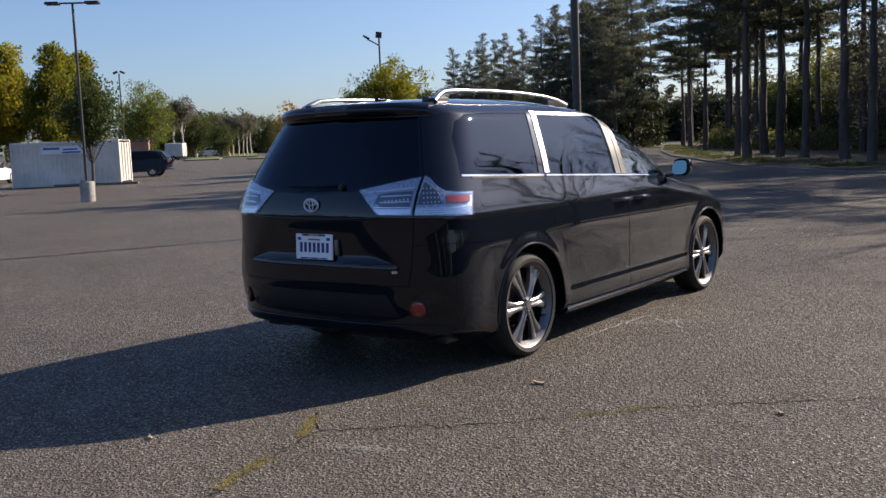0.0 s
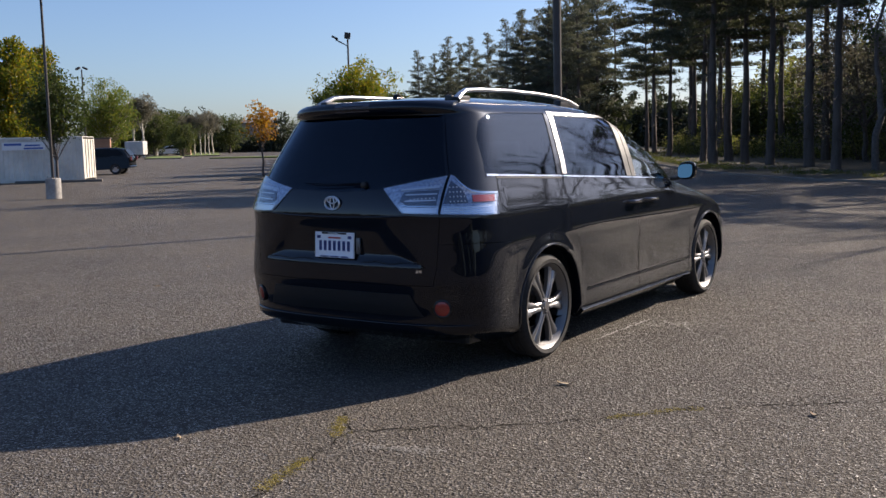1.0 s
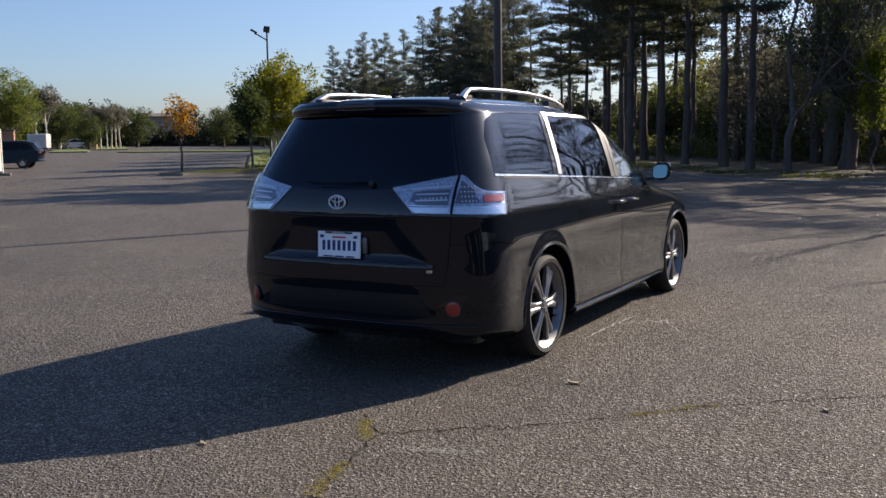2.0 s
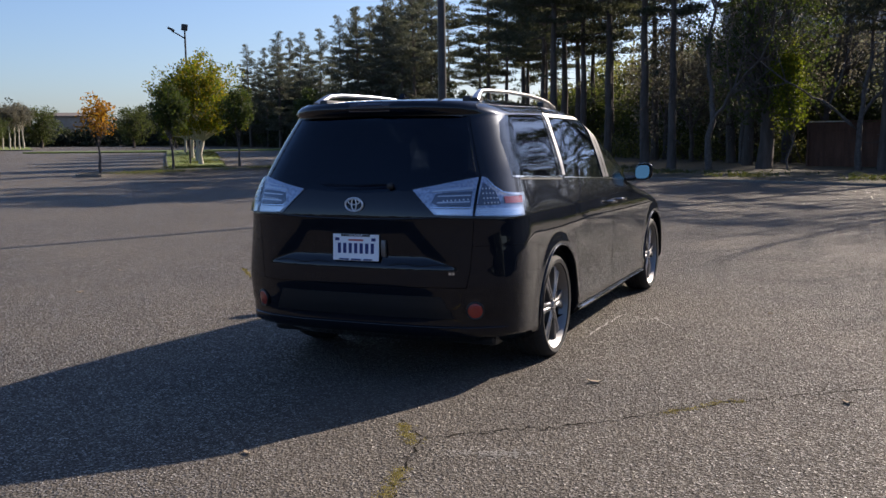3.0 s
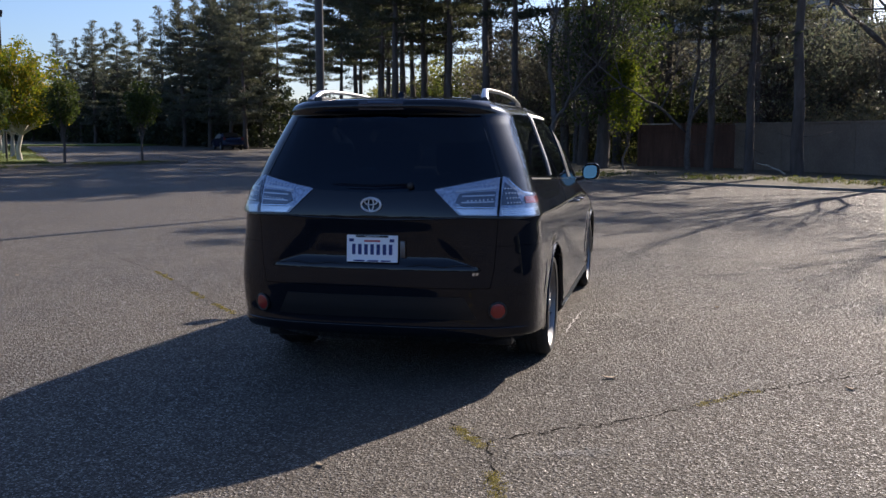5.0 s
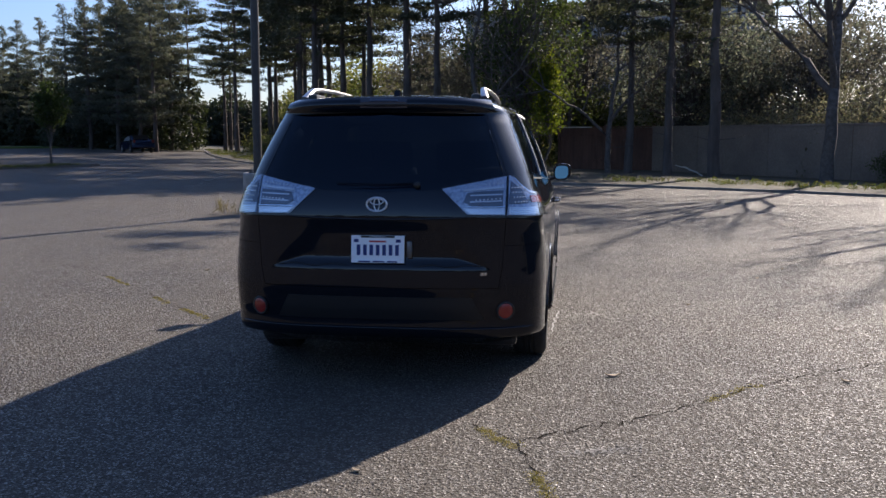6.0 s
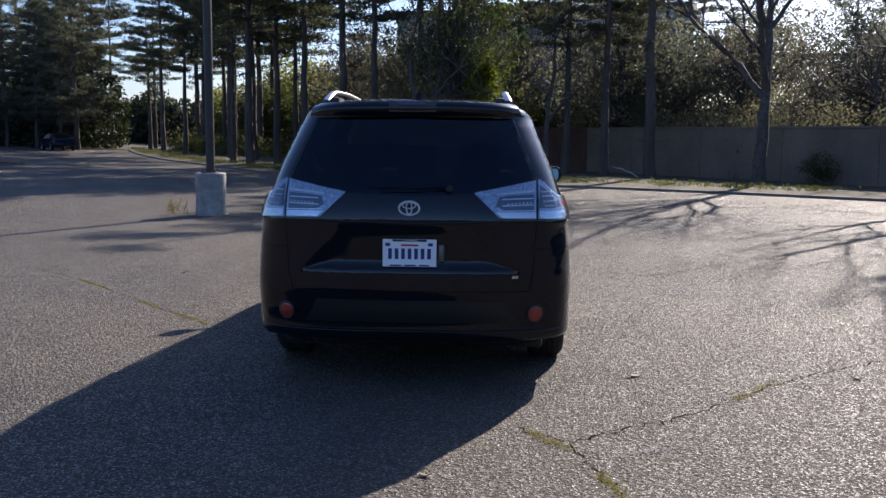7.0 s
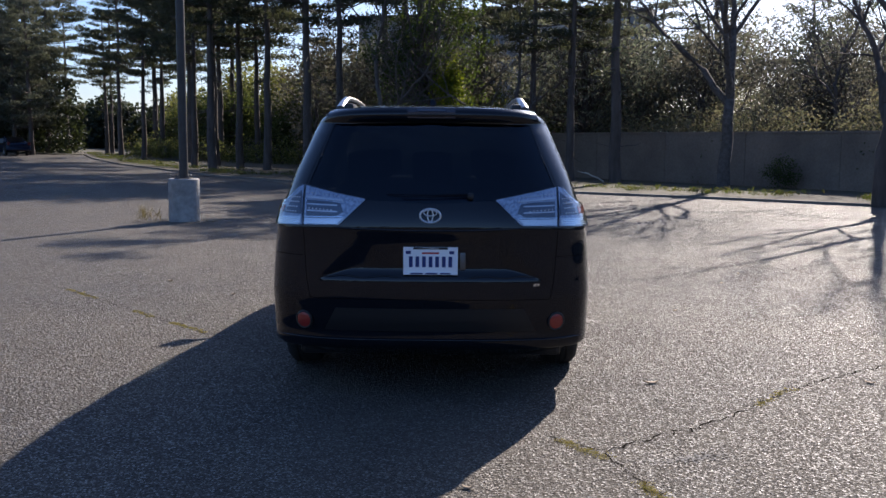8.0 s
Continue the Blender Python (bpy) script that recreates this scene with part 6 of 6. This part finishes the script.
# ---- parked vehicles ----
def parked_car(name, label, at, turn, paint, L, W, H, profile, glass, screen):
    """A parked vehicle: x ahead. profile: side outline of the body; glass: outlines of the side windows."""
    t = thing(name, label, "car", (*at, ground_z(*at)), turn=turn)
    bm = bmesh.new()
    rows = []
    for s in (-1, -.93, -.80, 0, .80, .93, 1):
        ring = []
        for x, z in profile:
            f = min(max((z - .95) / max(H - .95, .1), 0), 1)
            ring.append(bm.verts.new((x * (1 - .03 * abs(s) ** 6), s * (W / 2 - .24 * f), z - (.05 * abs(s) ** 8 * (1 if z > .9 else 0)))))
        rows.append(ring)
    n = len(profile)
    for a, b in zip(rows, rows[1:]):
        for i in range(n):
            bm.faces.new((a[i], a[(i + 1) % n], b[(i + 1) % n], b[i]))
    bm.faces.new(rows[0]), bm.faces.new(rows[-1][::-1])
    part("body", bm, paint, t, smooth=30)
    for poly in glass:
        for s in (-1, 1):
            gb = bmesh.new()
            ring = []
            for off in (.0, .012):
                ring.append([gb.verts.new((x, s * (W / 2 - .24 * min(max((z - .95) / (H - .95), 0), 1) + off), z)) for x, z in poly])
            gb.faces.new(ring[1])
            for i in range(len(poly)):
                j = (i + 1) % len(poly)
                gb.faces.new((ring[0][i], ring[0][j], ring[1][j], ring[1][i]))
            part("side_window", gb, CAR_GLASS, t)
    back, front = min(p[0] for p in profile), max(p[0] for p in profile)
    part("rear_window", prism(bmesh.new(), screen, -W * .33, W * .33, "y"), CAR_GLASS, t)
    for s in (-1, 1):
        part("tail_lamp", boxed(back - .01, s * W * .42 - .10, .82, back + .10, s * W * .42 + .10, 1.05, bevel=.02), RED_DULL, t)
        for x in (back + .95, front - .95):
            w = part("wheel", lathe(bmesh.new(), [(.20, -.11), (.30, -.11), (.335, -.08), (.335, .08), (.30, .11), (.20, .11)], Matrix.Translation((x, s * (W / 2 - .10), .335)) @ Matrix.Rotation(radians(90), 4, "X"), 28, True), TYRE, t, smooth=40)
            part("rim", lathe(bmesh.new(), [(.02, -.06), (.21, -.06), (.21, .07), (.17, .05), (.02, .075)], Matrix.Translation((x, s * (W / 2 - .06), .335)) @ Matrix.Rotation(radians(-90 * s), 4, "X"), 20), ALLOY, w, smooth=40)
    return t


def smooth_line(pts, n=4):
    """A closed line rounded through its points."""
    out, k = [], len(pts)
    for i in range(k):
        a, b, c, d = (Vector(pts[(i + j - 1) % k]) for j in range(4))
        for u in (j / n for j in range(n)):
            out.append(tuple(0.5 * (2 * b + (c - a) * u * .8 + (2 * a - 5 * b + 4 * c - d) * u * u * .8 + (3 * b - a - 3 * c + d) * u ** 3 * .8) + (0.2 * (c - b) * u * u * (3 - 2 * u))))
    return out


SUV = smooth_line([(-2.18, .36), (0, .28), (2.18, .34), (2.30, .60), (2.18, .86), (1.60, 1.0), (1.05, 1.08), (.40, 1.46), (-.25, 1.60), (-1.30, 1.60), (-1.86, 1.50), (-2.18, 1.10), (-2.28, .85), (-2.28, .55)])
SUV_GLASS = [smooth_line(p, 3) for p in ([(-1.86, 1.14), (-1.30, 1.10), (-1.28, 1.46), (-1.62, 1.42)], [(-1.20, 1.10), (-.22, 1.07), (-.26, 1.50), (-1.18, 1.48)], [(-.14, 1.07), (.92, 1.06), (.36, 1.38), (-.16, 1.50)])]
SEDAN = smooth_line([(-2.25, .36), (0, .26), (2.25, .30), (2.38, .5), (2.25, .72), (1.1, .93), (.40, 1.32), (-.2, 1.44), (-.85, 1.40), (-1.6, 1.06), (-2.25, 1.0), (-2.36, .65)])
SEDAN_GLASS = [smooth_line(p, 3) for p in ([(-1.30, 1.0), (-.45, .98), (-.45, 1.33), (-.85, 1.30)], [(-.37, .98), (.75, .96), (.25, 1.27), (-.37, 1.34)])]
SUV_SCREEN = [(-2.215, 1.12), (-1.93, 1.50), (-1.80, 1.46), (-2.05, 1.10)]
SEDAN_SCREEN = [(-1.62, 1.09), (-.95, 1.425), (-.88, 1.36), (-1.48, 1.05)]
parked_car("suv", "dark parked sport utility vehicle beside the container", (-46.3, 31.65), 220, CAR_BLACK, 4.5, 1.85, 1.6, SUV, SUV_GLASS, SUV_SCREEN)
parked_car("suv", "distant white sport utility vehicle at the far lawn", (-123.1, 101.1), 240, CAR_WHITE, 4.5, 1.85, 1.6, SUV, SUV_GLASS, SUV_SCREEN)
parked_car("sedan", "dark blue sedan parked far off under the pines", (-34.8, 70.7), 128, CAR_BLUE, 4.7, 1.8, 1.45, SEDAN, SEDAN_GLASS, SEDAN_SCREEN)
parked_car("sedan", "white sedan parked beyond the container", (-49.4, 23.9), 125, CAR_WHITE, 4.7, 1.8, 1.45, SEDAN, SEDAN_GLASS, SEDAN_SCREEN)


def box_trailer():
    t = thing("box_trailer", "pale grey enclosed box trailer parked far off", "trailer", (-104.2, 79.9, ground_z(-104.2, 79.9)), turn=35)
    part("trailer_box", boxed(-1.25, -1.05, .45, 1.25, 1.05, 2.3, bevel=.16), GREY_WALL, t, smooth=40)
    part("chassis", boxed(-1.35, -.9, .33, 1.35, .9, .45, bevel=.02), TRIM, t)
    part("drawbar", sweep(bmesh.new(), [(1.3, 0, .40), (2.3, 0, .42)], .05, 8), TRIM, t)
    for s in (-1, 1):
        part("wheel", lathe(bmesh.new(), [(.12, -.1), (.28, -.1), (.31, -.07), (.31, .07), (.28, .1), (.12, .1)], Matrix.Translation((-.1, s * .98, .31)) @ Matrix.Rotation(radians(90), 4, "X"), 24, True), TYRE, t, smooth=40)
        part("mudguard", boxed(-.5, s * 1.07 - .06, .60, .3, s * 1.07 + .06, .66, bevel=.02), CAR_WHITE, t)


box_trailer()


# ---- far buildings ----
def far_building(name, label, at, turn, w, d, h, mat):
    t = thing(name, label, "building", (*at, ground_z(*at) - .1), turn=turn)
    part("outer_wall", boxed(-w / 2, -d / 2, 0, w / 2, d / 2, h, bevel=.03), mat, t)
    bm = bmesh.new()
    prism(bm, [(-d / 2 - .4, h), (d / 2 + .4, h), (d / 2 + .4, h + .18), (0, h + .9), (-d / 2 - .4, h + .18)], -w / 2 - .4, w / 2 + .4, "x")
    part("roof", bm, ROOF, t)
    for i in range(max(1, int(w / 3))):
        x = -w / 2 + 1.5 + 3 * i
        if x + .6 < w / 2:
            win = part("window", boxed(x - .6, -d / 2 - .05, 1.0, x + .6, -d / 2 + .05, 2.1, bevel=.01), CAR_GLASS, t)
            part("window_sill", boxed(x - .7, -d / 2 - .12, .92, x + .7, -d / 2, 1.0, bevel=.01), SIGN_WHITE, win)
    return t


hut = thing("brick_screen", "low brick-red screen wall beyond the container", "wall", (-64.6, 45.3, ground_z(-64.6, 45.3)), turn=36)
part("screen_wall", boxed(-3.2, -.15, -.1, .95, .15, 2.3, bevel=.02), STUCCO, hut)
part("wall_cap", boxed(-3.25, -.2, 2.3, 1.0, .2, 2.42, bevel=.02), ROOF, hut)
pier = thing("brick_pier", "short orange-brown brick pier at the far lawn", "pier", (-110.0, 93.4, ground_z(-110.0, 93.4)), turn=40)
part("pier_shaft", boxed(-.8, -.45, -.1, .8, .45, 1.95, bevel=.02), STUCCO, pier)
part("pier_cap", boxed(-.9, -.55, 1.95, .9, .55, 2.07, bevel=.02), ROOF, pier)
far_building("grey_building", "tall pale grey building half hidden behind the trees", (4.7, 67.2), -14, 20.0, 12.0, 10.2, GREY_WALL)
far_building("far_house", "low tan building between the distant dark trees", (-138.5, 136.1), 44, 9.0, 8.0, 5.6, TAN)


# ---- cracks, moss and litter on the asphalt ----
def crack(name, label, line, wide, mat, seed, kink=.018, category="crack"):
    r, L = random.Random(seed), length_of(line)
    bm, rows, d = bmesh.new(), [], 0.0
    while d < L:
        p, way = along_line(line, d)
        n = Vector((-way.y, way.x))
        p = p + n * r.gauss(0, kink)
        w = wide * r.uniform(.35, 1.25)
        rows.append([bm.verts.new((p.x + n.x * s * w / 2, p.y + n.y * s * w / 2, .004 + (.0 if s else -.002) - (0.0015 if s else 0))) for s in (-1, 0, 1)])
        d += r.uniform(.018, .06)
    for a, b in zip(rows, rows[1:]):
        for i in range(2):
            bm.faces.new((a[i], a[i + 1], b[i + 1], b[i]))
    return tagged(part(name, bm, mat, None), label, category, kind="structure")


MAIN = [(.62, -.66), (.88, -.88), (1.15, -.65), (1.40, -.48), (1.57, -.33), (1.80, -.13), (1.98, .07), (2.13, .27), (2.36, .45), (2.62, .68), (2.90, .87), (3.14, 1.05), (3.9, 1.6), (4.8, 2.0), (6.0, 2.9)]
crack("crack", "thin dark crack wandering over the asphalt", MAIN, .0115, CRACK, 1, .017)
crack("crack", "short dark crack branching towards the camera side", [(.88, -.88), (.94, -1.18), (1.01, -1.45), (1.10, -1.72), (1.3, -2.3)], .0075, CRACK, 2, .018)
crack("crack", "faint crack running to the shaded side of the lot", [(-4.9, 5.2), (-3.72, 4.06), (-2.9, 3.15), (-2.32, 2.49), (-1.8, 1.95), (-.9, 1.0)], .006, CRACK, 3)
crack("crack", "fine crack in the sunlit asphalt", [(1.3, 6.8), (1.96, 6.76), (3.09, 6.62), (3.66, 6.41), (4.22, 6.02), (4.86, 5.03), (5.6, 4.2)], .010, CRACK, 4)
crack("crack", "fine crack in the sunlit asphalt", [(4.26, 6.1), (5.29, 6.97), (6.2, 7.93), (7.5, 9.0)], .011, CRACK, 5)


crack("scuff", "pale scuff scratched in the asphalt beside the van", [(.98, 1.75), (1.0, 2.22), (1.03, 2.70)], .014, CONCRETE, 6, .006, "scuff")
crack("scuff", "pale scuff scratched in the asphalt beside the van", [(1.03, 2.70), (1.29, 2.52), (1.33, 2.66), (1.36, 2.50), (1.60, 2.18)], .010, CONCRETE, 7, .006, "scuff")


def moss(name, label, line, n, size, spread, seed, mat=MOSS, gate=.0):
    w, L = Wood(seed), length_of(line)
    for i in range(n):
        d = w.r.uniform(0, L)
        p, way = along_line(line, d)
        if noise.noise(Vector((p.x * 2.2, p.y * 2.2, seed))) < gate:
            continue
        off = w.r.gauss(0, spread)
        x, y = p.x - way.y * off, p.y + way.x * off
        w.leaves((x, y, .006), 7, .011, size, .12)
    return tagged(part(name, w.leaf_mesh(name, mat, .8), mat, None), label, "moss", kind="stuff")


moss("moss", "yellow-green moss growing in a crack", [(.66, -.68), (.76, -.84), (.88, -1.0), (.95, -1.2), (1.0, -1.45), (1.08, -1.72)], 420, .0055, .020, 11, gate=-.1)
moss("moss", "yellow-green moss growing in a crack", MAIN[1:9], 420, .005, .018, 12, gate=.02)
moss("moss", "yellow-green moss growing in a crack", [(-3.72, 4.06), (-2.9, 3.15), (-2.32, 2.49), (-1.8, 1.95)], 200, .009, .016, 13, gate=-.05)
def weed_tuft(seed, line, n, tall):
    """Dry upright grass stalks."""
    w, L = Wood(seed), length_of(line)
    for i in range(n):
        p, way = along_line(line, w.r.uniform(0, L))
        w.leaves((p.x + w.r.gauss(0, .05), p.y + w.r.gauss(0, .05), tall * w.r.uniform(.25, .5)), 3, .03, tall, .4)
    return tagged(part("weed_tuft", w.leaf_mesh("weed_tuft", DRY_GRASS, .035, -2.6), DRY_GRASS, None), "dry weeds at the foot of the lamp post", "weeds", kind="stuff")


weed_tuft(14, [(-5.75, 12.5), (-5.5, 12.3), (-5.2, 12.15)], 17, .36)
weed_tuft(15, [(-4.7, 12.08), (-4.2, 11.95)], 24, .10)


def worn_patch(seed, at, turn, long, wide, n):
    """Pale chalky flecks rubbed into the asphalt, lying flat."""
    r, m, verts, faces = random.Random(seed), pose(*at, 0, 0, 0, turn), [], []
    for i in range(n):
        c, s, a = m @ Vector((r.gauss(0, long), r.gauss(0, wide), .0035)), r.uniform(.003, .009), r.uniform(0, 6.28)
        faces.append(tuple(range(len(verts), len(verts) + 5)))
        verts += [c + Vector((math.cos(a + k * 1.257), math.sin(a + k * 1.257), 0)) * s * r.uniform(.6, 1.2) for k in range(5)]
    return tagged(part("worn_patch", mesh_of(verts, faces, "worn_patch", CHALK), CHALK, None), "pale chalky worn patch in the asphalt", "stain", kind="stuff")


worn_patch(21, (1.34, -.95), 20, .08, .03, 170)
worn_patch(22, (1.16, -1.02), 10, .07, .025, 80)
worn_patch(23, (1.24, 2.52), 35, .24, .06, 260)


def fallen_leaves():
    r = random.Random(17)
    for i in range(16):
        x, y = (1.385, .465) if i == 0 else (r.uniform(-7, 6), r.uniform(-2.5, 6))
        if -1.2 < x < 1.2 and -.2 < y < 5.2:
            continue
        bm = bmesh.new()
        s = .05 if i == 0 else r.uniform(.015, .035)
        prof = [(-1, 0), (-.4, .35), (.2, .42), (.7, .22), (1, 0), (.6, -.2), (.1, -.38), (-.5, -.3)]
        top = [bm.verts.new((a * s, b * s, .012 + .35 * s * (a * a))) for a, b in prof]
        low = [bm.verts.new((a * s, b * s, .006 + .35 * s * (a * a))) for a, b in prof]
        bm.faces.new(top), bm.faces.new(low[::-1])
        for k in range(len(prof)):
            bm.faces.new((low[k], low[(k + 1) % 8], top[(k + 1) % 8], top[k]))
        bm.transform(pose(x, y, -.004, 0, 0, r.uniform(0, 360)))
        tagged(part("fallen_leaf", bm, SCUFF, None), "small dry brown leaf lying on the asphalt", "leaf", "fallen leaves")


fallen_leaves()
